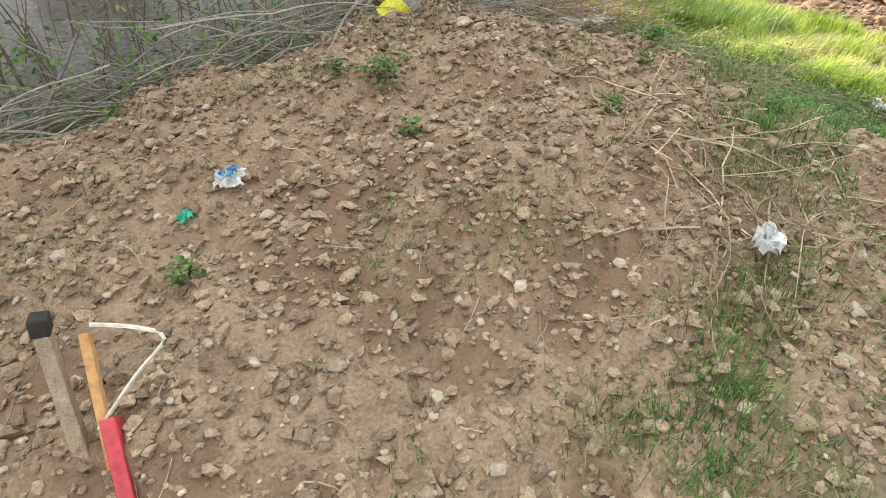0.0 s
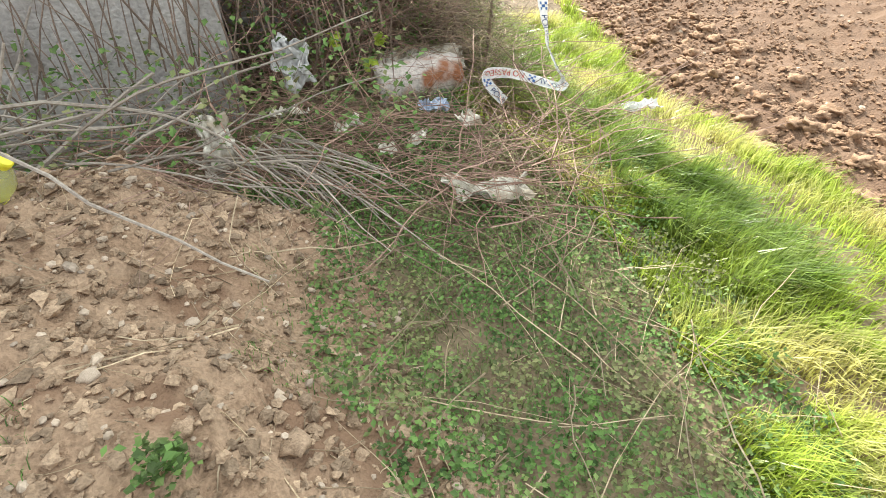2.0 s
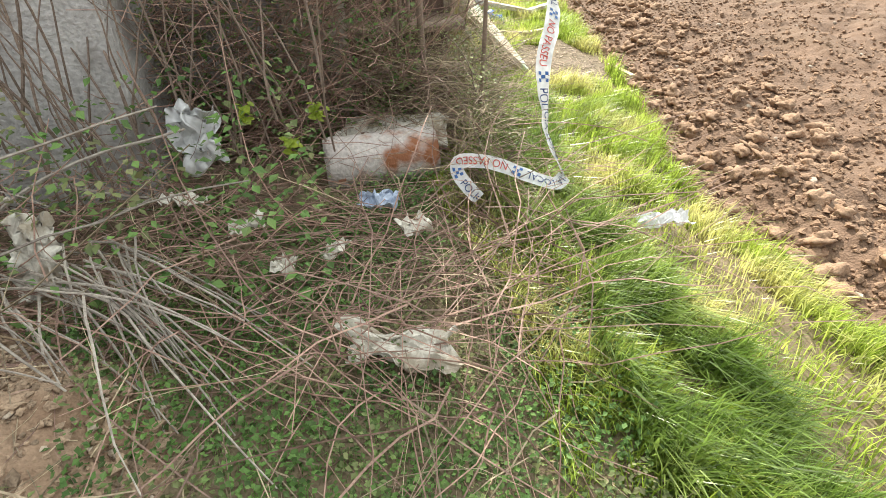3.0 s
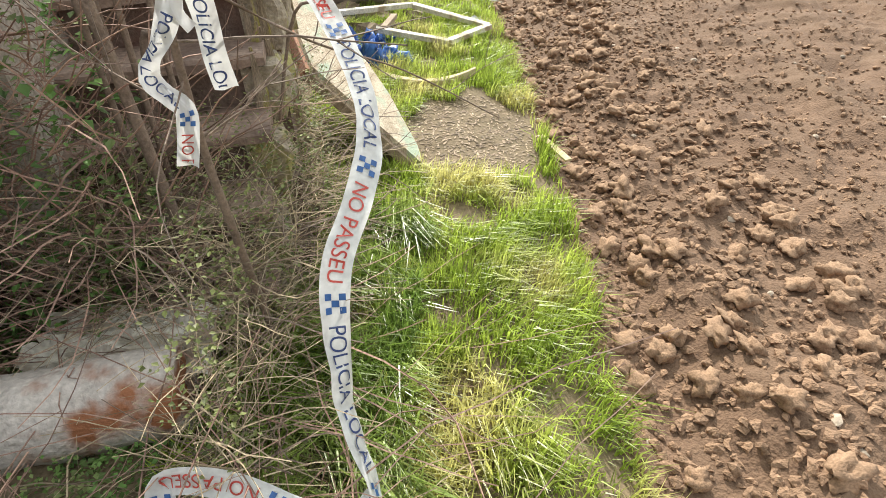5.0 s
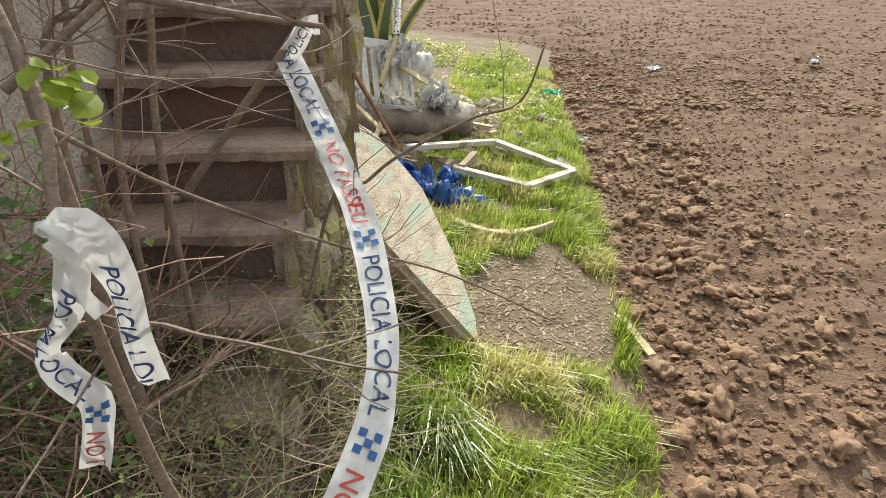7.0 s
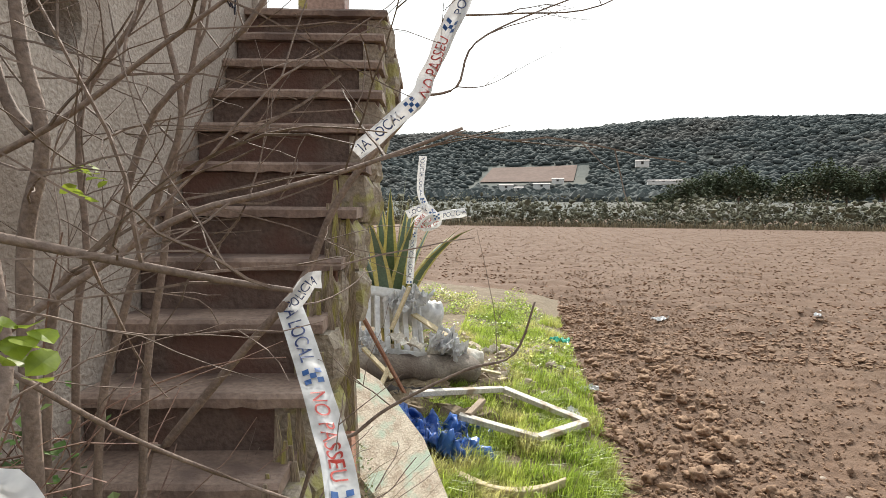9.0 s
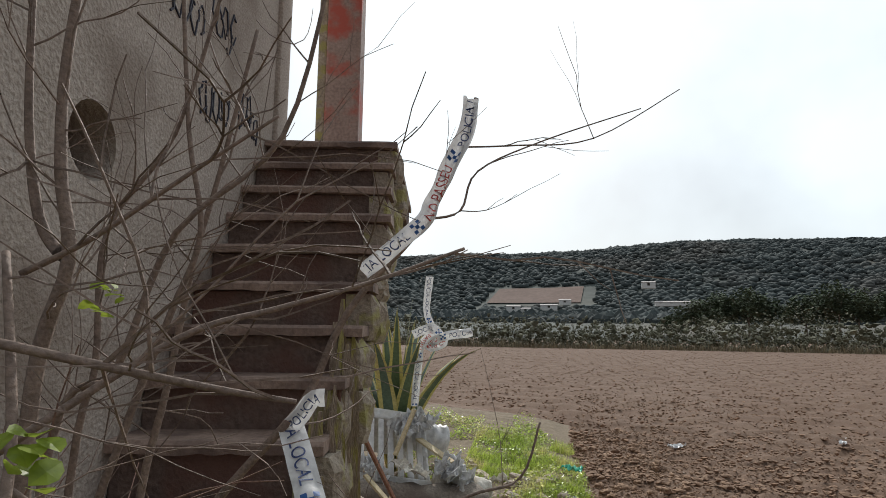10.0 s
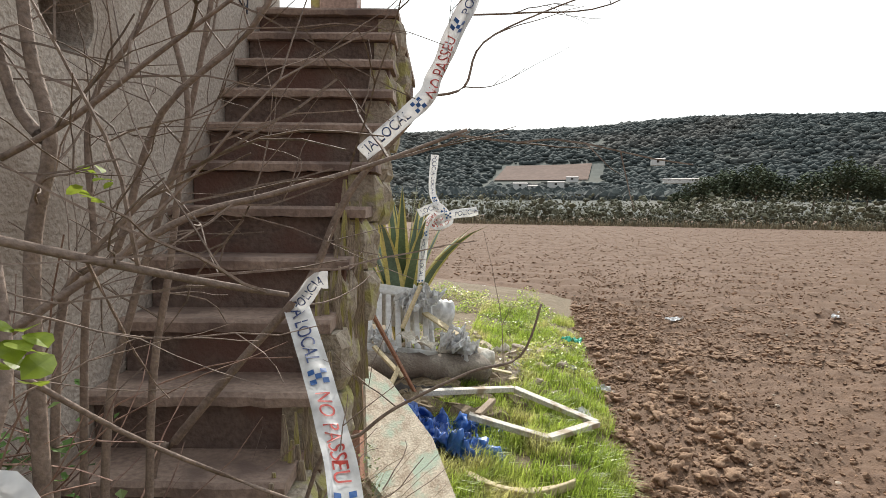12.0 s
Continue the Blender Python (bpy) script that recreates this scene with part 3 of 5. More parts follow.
tangle("toe_twigs", 150, (-1.25, -0.6, -3.75, -3.05), DRY, "broken twigs at the foot of the heap", "twigs", (0.1, 0.5), (0.002, 0.004), 0.1, 0.03, 14, 0.05)


def S_low(x, y):
    q = S.inverted() @ Vector((x, y, 0))
    return -1.0 < q.x < -0.38 + 0.1 * nz(x, y, 4) - 0.12 * (q.y < 0.7) + 0.12 * (q.y > 1.1) and 0.25 < q.y < 2.1 and not (q.x < -0.62 and q.y < 0.82)


def thicket(x, y):
    q = S.inverted() @ Vector((x, y, 0))
    return -1.9 < q.x < -0.72 - 0.2 * (q.y < 0.75) and 0.84 < q.y < 1.28


tangle("dry_undergrowth", 3300, (-1.2, 0.75, -0.5, 2.1), DRY, "dense dry undergrowth of fine twigs beside the stairs", "undergrowth", (0.15, 0.42), (0.0008, 0.0021), 0.9, 0.45, 5, 0.06, S_low)
tangle("undergrowth_stems", 600, (-1.2, 0.75, -0.5, 2.1), BARK, "brown stems in the undergrowth by the stairs", "undergrowth", (0.2, 0.5), (0.0015, 0.0035), 0.9, 0.45, 6, 0.03, S_low)
tangle("thicket_twigs", 1150, (-1.8, 0.2, -0.6, 1.2), REDTWIG, "brown twiggy thicket against the corner of the house", "thicket", (0.25, 0.7), (0.0012, 0.0035), 1.2, 0.9, 26, -0.01, thicket)
spots = []
while len(spots) < 15000:
    x, y = rng.uniform(-1.2, 0.75), rng.uniform(-0.5, 2.1)
    if S_low(x, y):
        spots.append((x, y, height(x, y) + rng.random() ** 1.2 * 0.6))
UNDER = mat("tiny_leaves", (0.13, 0.17, 0.05), (0.24, 0.26, 0.09), 6, 0.55, 0.0, 9, island=0.4, sheer=0.35)
leaves("undergrowth_leaves", spots, 0.014, UNDER, "tiny pale green leaves of the undergrowth", "undergrowth", 5)
spots = []
while len(spots) < 5000:
    x, y = rng.uniform(-1.8, 0.2), rng.uniform(-0.6, 1.2)
    if thicket(x, y):
        spots.append((x, y, height(x, y) + rng.random() ** 1.5 * 1.0))
leaves("thicket_leaves", spots, 0.03, LEAF, "dark green leaves inside the thicket", "thicket", 25)

# cut canes heaped against the house wall
r = random.Random(8)
s = Soup()
for _ in range(210):
    lx = r.uniform(-5.2, -2.3)
    p = S @ Vector((lx, r.uniform(-0.75, 0.5), 0))
    z = max(height(p.x, p.y) + 0.02, 0.2) + r.random() * 0.28
    d = S.to_3x3() @ Vector((r.choice((-1, 1)) * r.uniform(0.7, 1), r.uniform(-0.35, 0.2), r.uniform(-0.05, 0.22)))
    q = r.uniform(0.003, 0.007)
    s.tube(wander((p.x, p.y, z), d, r.uniform(0.5, 1.2), 9, 0.13, 0.05, r), q, q * 0.4, 5)
for _ in range(42):
    p = S @ Vector((r.uniform(-2.2, -1.75), r.uniform(-0.45, -0.1), 0.42))
    d = S.to_3x3() @ Vector((r.uniform(0.1, 1.0), r.uniform(-1, -0.3), r.uniform(0.0, 0.3)))
    s.tube(wander(p, d, r.uniform(0.35, 0.75), 6, 0.08, 0.16, r), 0.004, 0.002, 5)
for _ in range(26):
    p = S @ Vector((r.uniform(-5.0, -2.4), r.uniform(-0.5, 0.3), 0.2))
    q = r.uniform(0.007, 0.014)
    s.tube(wander(p, S.to_3x3() @ Vector((r.choice((-1, 1)) * r.uniform(0.2, 1), r.uniform(-0.1, 0.25), r.uniform(0.3, 0.9))), r.uniform(0.5, 1.1), 8, 0.1, 0.03, r), q, q * 0.5, 6)
GREYCANE = mat("grey_canes", (0.24, 0.20, 0.17), (0.38, 0.34, 0.29), 12, 0.8, 0.2, 90, island=0.3)
tagged(part("cut_canes", s, GREYCANE), "heap of grey cut canes against the house wall", "canes", kind="stuff")
s = Soup()
for _ in range(150):
    p = S @ Vector((r.uniform(-5.4, -1.15), r.uniform(0.3, 0.58), r.uniform(0.2, 0.6)))
    s.tube(wander(p, (r.uniform(-0.3, 0.3), r.uniform(-0.1, 0.1), 1), r.uniform(0.5, 1.8), 8, 0.12, -0.01, r), r.uniform(0.003, 0.007), 0.0012, 4)
tagged(part("wall_climbers", s, BARK), "bare climbing stems in front of the grey wall", "climbers", kind="stuff")
spots = []
for _ in range(5200):
    p = S @ Vector((r.uniform(-5.4, -1.2), r.uniform(-0.45, 0.6), 0))
    spots.append((p.x, p.y, 0.25 + r.random() ** 1.6 * 0.5))
leaves("wall_foot_weeds", spots, 0.035, LEAF, "dark green weeds at the foot of the house wall", "weeds", 7)


def shrub(name, label, stems, twigs, seed, group=""):
    """stems: lists of points and a base radius; each carries side twigs that fork once."""
    ob = thing(name, label, "shrub", S, group)
    rr = random.Random(seed)
    for pts, r0 in stems:
        line = spline(pts, 5)
        s = Soup()
        s.tube(line, r0, r0 * 0.45, 7)
        stem = part("stem", s, BARK, ob, "", 0, True)
        s = Soup()
        for _ in range(twigs):
            i = rr.randrange(len(line) // 4, len(line) - 1)
            d = (line[i + 1] - line[i]).normalized()
            side = Vector((rr.gauss(0, 1), rr.gauss(0, 0.6), rr.gauss(0.25, 0.7))).normalized()
            tw = wander(line[i], d * 0.5 + side, rr.uniform(0.15, 0.5), 7, 0.13, -0.01, rr)
            q = rr.uniform(0.0014, 0.0032)
            s.tube(tw, q, q * 0.45, 4)
            for _ in range(rr.randrange(1, 4)):
                k = rr.randrange(2, 6)
                side = Vector((rr.gauss(0, 1), rr.gauss(0, 0.6), rr.gauss(0.2, 0.7))).normalized()
                s.tube(wander(tw[k], (tw[k + 1] - tw[k]).normalized() + side * 0.8, rr.uniform(0.06, 0.22), 4, 0.12, 0, rr), q * 0.6, q * 0.3, 3)
        part("twig_spray", s, BARK, stem)["kind"] = "stuff"
    return ob


tall = shrub("bare_shrub", "bare brown leafless shrub growing beside the stairs", [
    ([(-0.48, 0.8, 0.1), (-0.48, 0.66, 0.67), (-0.48, 0.62, 0.91), (-0.46, 0.57, 1.23), (-0.47, 0.62, 1.36), (-0.56, 0.7, 1.6)], 0.011),
    ([(-0.68, 1.0, 0.1), (-0.70, 1.0, 0.8), (-0.71, 1.0, 1.4), (-0.67, 1.0, 1.62), (-0.70, 1.0, 1.79), (-0.71, 1.0, 2.01), (-0.68, 1.0, 2.4)], 0.017),
    ([(-0.67, 1.0, 1.62), (-0.73, 1.0, 1.7), (-0.77, 1.0, 1.9), (-0.79, 1.0, 2.2)], 0.012),
    ([(-0.74, 1.2, 0.1), (-0.71, 1.2, 1.0), (-0.65, 1.2, 1.29), (-0.57, 1.2, 1.54), (-0.52, 1.2, 1.71), (-0.56, 1.2, 1.93), (-0.60, 1.2, 2.3)], 0.010),
    ([(-0.78, 1.2, 0.1), (-0.75, 1.2, 1.19), (-0.72, 1.2, 1.42), (-0.72, 1.2, 1.71), (-0.59, 1.2, 1.93), (-0.5, 1.2, 2.3)], 0.009),
    ([(-0.66, 1.25, 0.1), (-0.64, 1.25, 1.03), (-0.59, 1.25, 1.38), (-0.55, 1.25, 1.66), (-0.51, 1.25, 1.84), (-0.44, 1.25, 2.2)], 0.010),
    ([(-0.80, 1.15, 0.1), (-0.77, 1.15, 1.25), (-0.65, 1.15, 1.42), (-0.55, 1.15, 1.70), (-0.34, 1.15, 1.91), (-0.25, 1.15, 2.3)], 0.010),
    ([(-0.62, 0.8, 1.33), (-0.42, 0.9, 1.49), (-0.28, 0.95, 1.54), (-0.13, 1.0, 1.59), (0.04, 1.05, 1.66)], 0.007),
    ([(-0.68, 0.9, 1.59), (-0.57, 0.9, 1.65), (-0.42, 0.9, 1.76), (-0.28, 0.9, 1.86)], 0.006),
    ([(-0.49, 0.6, 1.49), (-0.34, 0.6, 1.46), (-0.23, 0.6, 1.44), (-0.16, 0.6, 1.43)], 0.006),
], 9, 21)
arch = shrub("leaning_branch", "long bare branch leaning across the stairs with tape tied to it", [
    ([(-0.86, 1.49, 0.1), (-0.76, 1.49, 0.82), (-0.70, 1.49, 0.90), (-0.52, 1.49, 1.12), (-0.35, 1.49, 1.32), (-0.27, 1.49, 1.50), (-0.20, 1.49, 1.61), (-0.04, 1.49, 1.80), (0.06, 1.49, 2.02), (0.09, 1.49, 2.14)], 0.014),
    ([(-0.52, 1.49, 0.1), (-0.31, 1.40, 0.87), (-0.20, 1.40, 0.96), (-0.11, 1.40, 1.03), (0.07, 1.40, 1.12), (0.19, 1.40, 1.16), (0.24, 1.40, 1.29)], 0.006),
    ([(-0.56, 0.75, 1.30), (-0.46, 0.90, 1.14), (-0.24, 1.10, 0.93), (0.01, 1.20, 0.79), (0.34, 1.30, 0.55)], 0.0045),
    ([(-0.04, 1.49, 1.80), (0.05, 1.52, 1.83), (0.10, 1.55, 1.95), (0.30, 1.6, 2.06), (0.62, 1.7, 2.2)], 0.004),
    ([(0.05, 1.49, 2.0), (0.2, 1.5, 2.01), (0.42, 1.52, 2.04), (0.68, 1.55, 2.2)], 0.003),
], 2, 22)

# young leaves just open on the shrub
def sprig(x, y, z, n, size, seed):
    r3 = random.Random(seed)
    ob = thing("leaf_sprig", "sprig of bright yellow-green young leaves on the shrub", "leaves", S @ pose(x, y, z), "young leaf sprigs")
    for _ in range(n):
        a, b = r3.uniform(0, 6.28), r3.uniform(-0.6, 0.8)
        m = pose(r3.uniform(-0.02, 0.02), r3.uniform(-0.02, 0.02), r3.uniform(-0.03, 0.03), math.degrees(b), r3.uniform(-40, 40), math.degrees(a))
        s = Soup()
        k = size * r3.uniform(0.7, 1.2)
        out = [(0, 0), (0.28, 0.25), (0.36, 0.5), (0.25, 0.8), (0, 1.0), (-0.25, 0.8), (-0.36, 0.5), (-0.28, 0.25)]
        vs = [m @ Vector((0, 0.5 * k, 0))] + [m @ Vector((u * k, v * k, 0.25 * abs(u) * k - 0.1 * v * v * k)) for u, v in out]
        s.add(vs, [(0, i, i % 8 + 1) for i in range(1, 9)])
        part("leaf", s, YLEAF, ob)
    return ob


sprig(-0.375, 0.5, 1.385, 12, 0.034, 1)
sprig(-0.60, 1.0, 1.55, 12, 0.028, 2)
sprig(-0.63, 0.75, 1.28, 7, 0.026, 3)
for k, (x, y, z) in enumerate(((-1.45, 0.3, 0.62), (-1.2, 0.42, 0.55), (-1.3, 0.25, 0.5))):
    sprig(x, y, z, 16, 0.04, 10 + k)

# ---- barrier tape ----
TAPE = mat("tape_plastic", (0.80, 0.80, 0.80), (0.86, 0.86, 0.86), 6, 0.35, 0.15, 40, sheer=0.3)
BLUE = mat("tape_blue", (0.03, 0.10, 0.30), (0.04, 0.13, 0.36), 20, 0.4, 0.0, sheer=0.15)
NAVY = mat("tape_navy", (0.03, 0.05, 0.16), (0.04, 0.07, 0.2), 20, 0.4, 0.0, sheer=0.1)
RED = mat("tape_red", (0.50, 0.06, 0.05), (0.58, 0.09, 0.07), 20, 0.4, 0.0, sheer=0.15)


def letters(text, high):
    cu = bpy.data.curves.new("lettering", "FONT")
    cu.body, cu.size, cu.fill_mode = text, high * 1.4, "BOTH"
    ob = bpy.data.objects.new("lettering", cu)
    scene.collection.objects.link(ob)
    me = bpy.data.meshes.new_from_object(ob)
    bm = bmesh.new()
    bm.from_mesh(me)
    bmesh.ops.triangulate(bm, faces=bm.faces)
    bm.verts.ensure_lookup_table()
    v, f = [p.co[:] for p in bm.verts], [[q.index for q in p.verts] for p in bm.faces]
    bm.free()
    scene.collection.objects.unlink(ob)
    bpy.data.objects.remove(ob)
    return v, f


def tape(label, pts, faces, width, start=0.0, m=None, flip=1, crumple=0.12, seed=1):
    """A ribbon through the points; faces: a vector the printed side looks along at each point."""
    ob = thing("barrier_tape", label, "tape", m, "barrier tape")
    line = spline(pts, 8)
    nf = len(faces) - 1
    ds = [0.0]
    for a, b in zip(line, line[1:]):
        ds.append(ds[-1] + (b - a).length)
    total = ds[-1]

    def at(u, v, lift=0.0):
        u = min(max(u, 0.0), total - 1e-5)
        i = max(k for k in range(len(line) - 1) if ds[k] <= u)
        t = (u - ds[i]) / max(ds[i + 1] - ds[i], 1e-6)
        p = line[i].lerp(line[i + 1], t)
        d = (line[min(i + 2, len(line) - 1)] - line[max(i - 1, 0)]).normalized()
        w = u / total * nf
        k = min(int(w), nf - 1)
        n = Vector(faces[k]).lerp(Vector(faces[k + 1]), w - k)
        sd = d.cross(n).normalized()
        n = sd.cross(d)
        wave = crumple * width * (noise.noise(Vector((u * 14, v * 1.6, seed))) + 0.5 * math.sin(v * 3.1 + u * 9))
        return p - sd * (v * width / 2 * flip) + n * (wave + lift)

    nu, nv = max(8, int(total / 0.012)), 6
    s = Soup()
    s.add([at(total * a / nu, 2 * b / nv - 1) for a in range(nu + 1) for b in range(nv + 1)],
          [(a * (nv + 1) + b, (a + 1) * (nv + 1) + b, (a + 1) * (nv + 1) + b + 1, a * (nv + 1) + b + 1) for a in range(nu) for b in range(nv)])
    part("strip", s, TAPE, ob, "", 0, True)
    u, k = start, 0
    while u < total:
        kind_ = k % 4
        if kind_ in (0, 2):
            text, material = ("POLICIA LOCAL", NAVY) if kind_ == 0 else ("NO PASSEU", RED)
            v, f = letters(text, width * 0.5)
            long = max(p[0] for p in v)
            vs = [(u + p[0], (p[1] / (width * 0.5) - 0.5) * 1.05) for p in v]
            ok = [all(0.004 < vs[i][0] < total - 0.004 for i in q) for q in f]
            s = Soup()
            s.add([at(a, b, 0.003) for a, b in vs], [q for q, y in zip(f, ok) if y])
            if s.f:
                part("lettering", s, material, ob, "printed words " + text)
            u += long + width * 0.35
        else:
            s = Soup()
            cell = width * 0.22
            for a in range(3):
                for b in range(3):
                    if (a + b) % 2 == 0:
                        q = []
                        for da, db in ((0, 0), (1, 0), (1, 1), (0, 1)):
                            q.append((u + (a + da) * cell, (b + db - 1.5) * 0.44))
                        if 0 < q[0][0] and q[1][0] < total:
                            s.add([at(x, y, 0.003) for x, y in q], [(0, 1, 2, 3)])
            if s.f:
                part("check_pattern", s, BLUE, ob, "blue chequered print")
            u += 3 * cell + width * 0.35
        k += 1
    return ob


UPF = (0.25, -0.75, 0.6)
tape("white police barrier tape printed blue and red, tied to a branch", [
    (-0.38, 1.50, 1.26), (-0.30, 1.35, 1.15), (-0.23, 1.20, 1.05), (-0.19, 1.10, 0.99), (-0.16, 0.98, 0.93), (-0.14, 0.86, 0.86), (-0.15, 0.74, 0.79), (-0.20, 0.62, 0.72),
    (-0.27, 0.50, 0.63), (-0.29, 0.40, 0.48), (-0.29, 0.33, 0.37), (-0.27, 0.25, 0.28), (-0.26, 0.20, 0.25)],
    [(0.3, -0.8, 0.3), UPF, UPF, (0.5, -0.6, 0.6), (-0.2, -0.8, 0.5), (0.6, -0.5, 0.3), (0.9, -0.3, 0.2)], 0.066, -0.13, S, 1)
tape("fallen end of white police tape lying on the grass", [
    (-0.26, 0.20, 0.25), (-0.31, 0.17, 0.24), (-0.41, 0.18, 0.28), (-0.52, 0.24, 0.315), (-0.60, 0.27, 0.33), (-0.68, 0.29, 0.325), (-0.69, 0.26, 0.29), (-0.655, 0.22, 0.24), (-0.62, 0.195, 0.20)],
    [(0.3, -0.6, 0.8), (0, -0.6, 0.8), (0.1, -0.8, 0.6), (0.2, -0.9, 0.3)], 0.058, -0.1, S, 1)
tape("torn white police tape knotted to the shrub, hanging loose", [
    (-0.445, 0.552, 1.232), (-0.425, 0.538, 1.25), (-0.405, 0.535, 1.232), (-0.401, 0.54, 1.19), (-0.401, 0.545, 1.14), (-0.402, 0.545, 1.09), (-0.397, 0.545, 1.035)],
    [(0.3, -1, 0.4), (0.2, -1, 0.2), (-0.2, -1, 0.1), (-0.35, -1, 0)], 0.042, 0.09, S, 1, 0.22, 3)
tape("torn white police tape end with red print, hanging loose", [
    (-0.445, 0.552, 1.234), (-0.442, 0.54, 1.20), (-0.462, 0.545, 1.15), (-0.503, 0.555, 1.098), (-0.516, 0.557, 1.065), (-0.492, 0.552, 1.03), (-0.474, 0.55, 1.005), (-0.480, 0.547, 0.965), (-0.498, 0.541, 0.90)],
    [(0.2, -1, 0.1), (0, -1, 0), (-0.9, -0.7, 0), (0.9, -0.6, 0.2), (0, -1, 0), (0, -1, 0)], 0.038, 0.07, S, 1, 0.25, 4)
tape("crumpled white police tape knot on the shrub stem", [(-0.465, 0.56, 1.225), (-0.45, 0.53, 1.245), (-0.43, 0.53, 1.215), (-0.44, 0.535, 1.17), (-0.425, 0.535, 1.14)], [(0, -1, 0.3), (0.6, -1, 0), (-0.5, -1, 0.2)], 0.026, 0.3, S, 1, 0.5, 14)
tape("ragged white police tape fluttering from the high branch", [
    (-0.20, 1.44, 1.65), (-0.12, 1.43, 1.72), (-0.04, 1.43, 1.79), (-0.02, 1.44, 1.84), (0.01, 1.44, 1.92), (0.06, 1.44, 2.02), (0.07, 1.44, 2.12)],
    [(0.0, -1, 0.3), (0.1, -1, 0.1), (0.7, -0.8, 0), (-0.3, -1, 0), (0.5, -1, 0)], 0.044, -0.07, S, 1, 0.4, 5)
tape("loose white police tape bow at the knot", [(-0.38, 1.485, 1.26), (-0.35, 1.47, 1.29), (-0.32, 1.46, 1.33), (-0.29, 1.46, 1.335)], [(0, -1, 0.2), (0.6, -1, 0)], 0.045, 0.0, S, 1, 0.2, 6)
tape("white police tape hanging over the agave", [(-0.08, 5.2, 1.98), (-0.10, 5.2, 1.65), (-0.05, 5.18, 1.50), (-0.15, 5.18, 1.36), (-0.18, 5.2, 1.1), (-0.2, 5.2, 0.84)], [(0, -1, 0), (0.8, -1, 0), (-0.5, -1, 0), (0.4, -1, 0)], 0.07, 0.0, S, 1, 0.25, 7)
tape("crumpled white police tape wound on the agave", [(-0.22, 5.15, 1.46), (-0.05, 5.12, 1.52), (0.05, 5.14, 1.40), (-0.08, 5.12, 1.36), (0.02, 5.1, 1.44), (0.30, 5.15, 1.49)], [(0, -1, 0.3), (0.5, -1, 0), (0, -1, -0.4), (0.2, -1, 0.5)], 0.08, -0.2, S, 1, 0.3, 8)

# ---- rubbish beside the stairs ----
OLDWHITE = mat("peeling_white_paint", (0.55, 0.50, 0.42), (0.72, 0.68, 0.60), 14, 0.7, 0.5, 80, (0.34, 0.26, 0.18), 7)
BOARD = mat("peeling_board", (0.33, 0.24, 0.16), (0.62, 0.54, 0.42), 9, 0.85, 0.9, 60, (0.40, 0.47, 0.36), 5, stretch=(3, 1, 1))
WOOD = mat("grey_wood", (0.26, 0.19, 0.13), (0.40, 0.31, 0.22), 9, 0.85, 0.5, 70, stretch=(4, 1, 4))
PLANKM = mat("yellow_wood", (0.48, 0.38, 0.22), (0.60, 0.50, 0.31), 9, 0.75, 0.4, 60)
TARP = mat("blue_tarpaulin", (0.02, 0.07, 0.28), (0.04, 0.12, 0.42), 7, 0.35, 0.4, 50, (0.05, 0.16, 0.5), 5)
CHAIRM = mat("white_plastic", (0.78, 0.77, 0.75), (0.84, 0.83, 0.81), 5, 0.4, 0.1, 40, (0.68, 0.64, 0.57), 4, sheer=0.25)
SACK = mat("dirty_cloth", (0.17, 0.135, 0.11), (0.32, 0.28, 0.23), 8, 0.95, 0.7, 60, (0.20, 0.16, 0.13), 5)
BAG = mat("white_bag", (0.74, 0.74, 0.74), (0.82, 0.82, 0.81), 6, 0.4, 0.3, 30, sheer=0.25)
PAPER = mat("dirty_paper", (0.60, 0.55, 0.47), (0.74, 0.70, 0.62), 10, 0.9, 0.4, 60, (0.42, 0.36, 0.28), 8)
RUST = mat("rusty_white_enamel", (0.52, 0.47, 0.43), (0.64, 0.58, 0.54), 18, 0.75, 0.9, 60, (0.33, 0.13, 0.06), 6)
GREENP = mat("green_plastic", (0.03, 0.40, 0.25), (0.05, 0.5, 0.32), 6, 0.35, 0.2)
RUSTROD = mat("rusty_rod", (0.30, 0.13, 0.08), (0.42, 0.22, 0.14), 15, 0.8, 0.4, 80)
YELLOW = mat("yellow_label", (0.75, 0.70, 0.03), (0.82, 0.76, 0.06), 8, 0.4, 0.1)
REDP = mat("red_plastic", (0.50, 0.04, 0.06), (0.58, 0.07, 0.08), 8, 0.45, 0.1)
ORANGE = mat("orange_wood", (0.48, 0.24, 0.09), (0.60, 0.33, 0.14), 9, 0.7, 0.3, 60)
BLUEP = mat("blue_print", (0.05, 0.20, 0.45), (0.08, 0.3, 0.55), 12, 0.5, 0.1)
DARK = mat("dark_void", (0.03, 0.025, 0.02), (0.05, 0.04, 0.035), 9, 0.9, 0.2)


def beam(s, a, b, w, h, up=(0, 0, 1)):
    """A squared bar from a to b."""
    a, b = Vector(a), Vector(b)
    y = (b - a).normalized()
    x = y.cross(Vector(up)).normalized()
    z = x.cross(y)
    m = Matrix((x, y, z)).transposed().to_4x4()
    m.translation = a
    s.box(-w / 2, w / 2, 0, (b - a).length, -h / 2, h / 2, m)


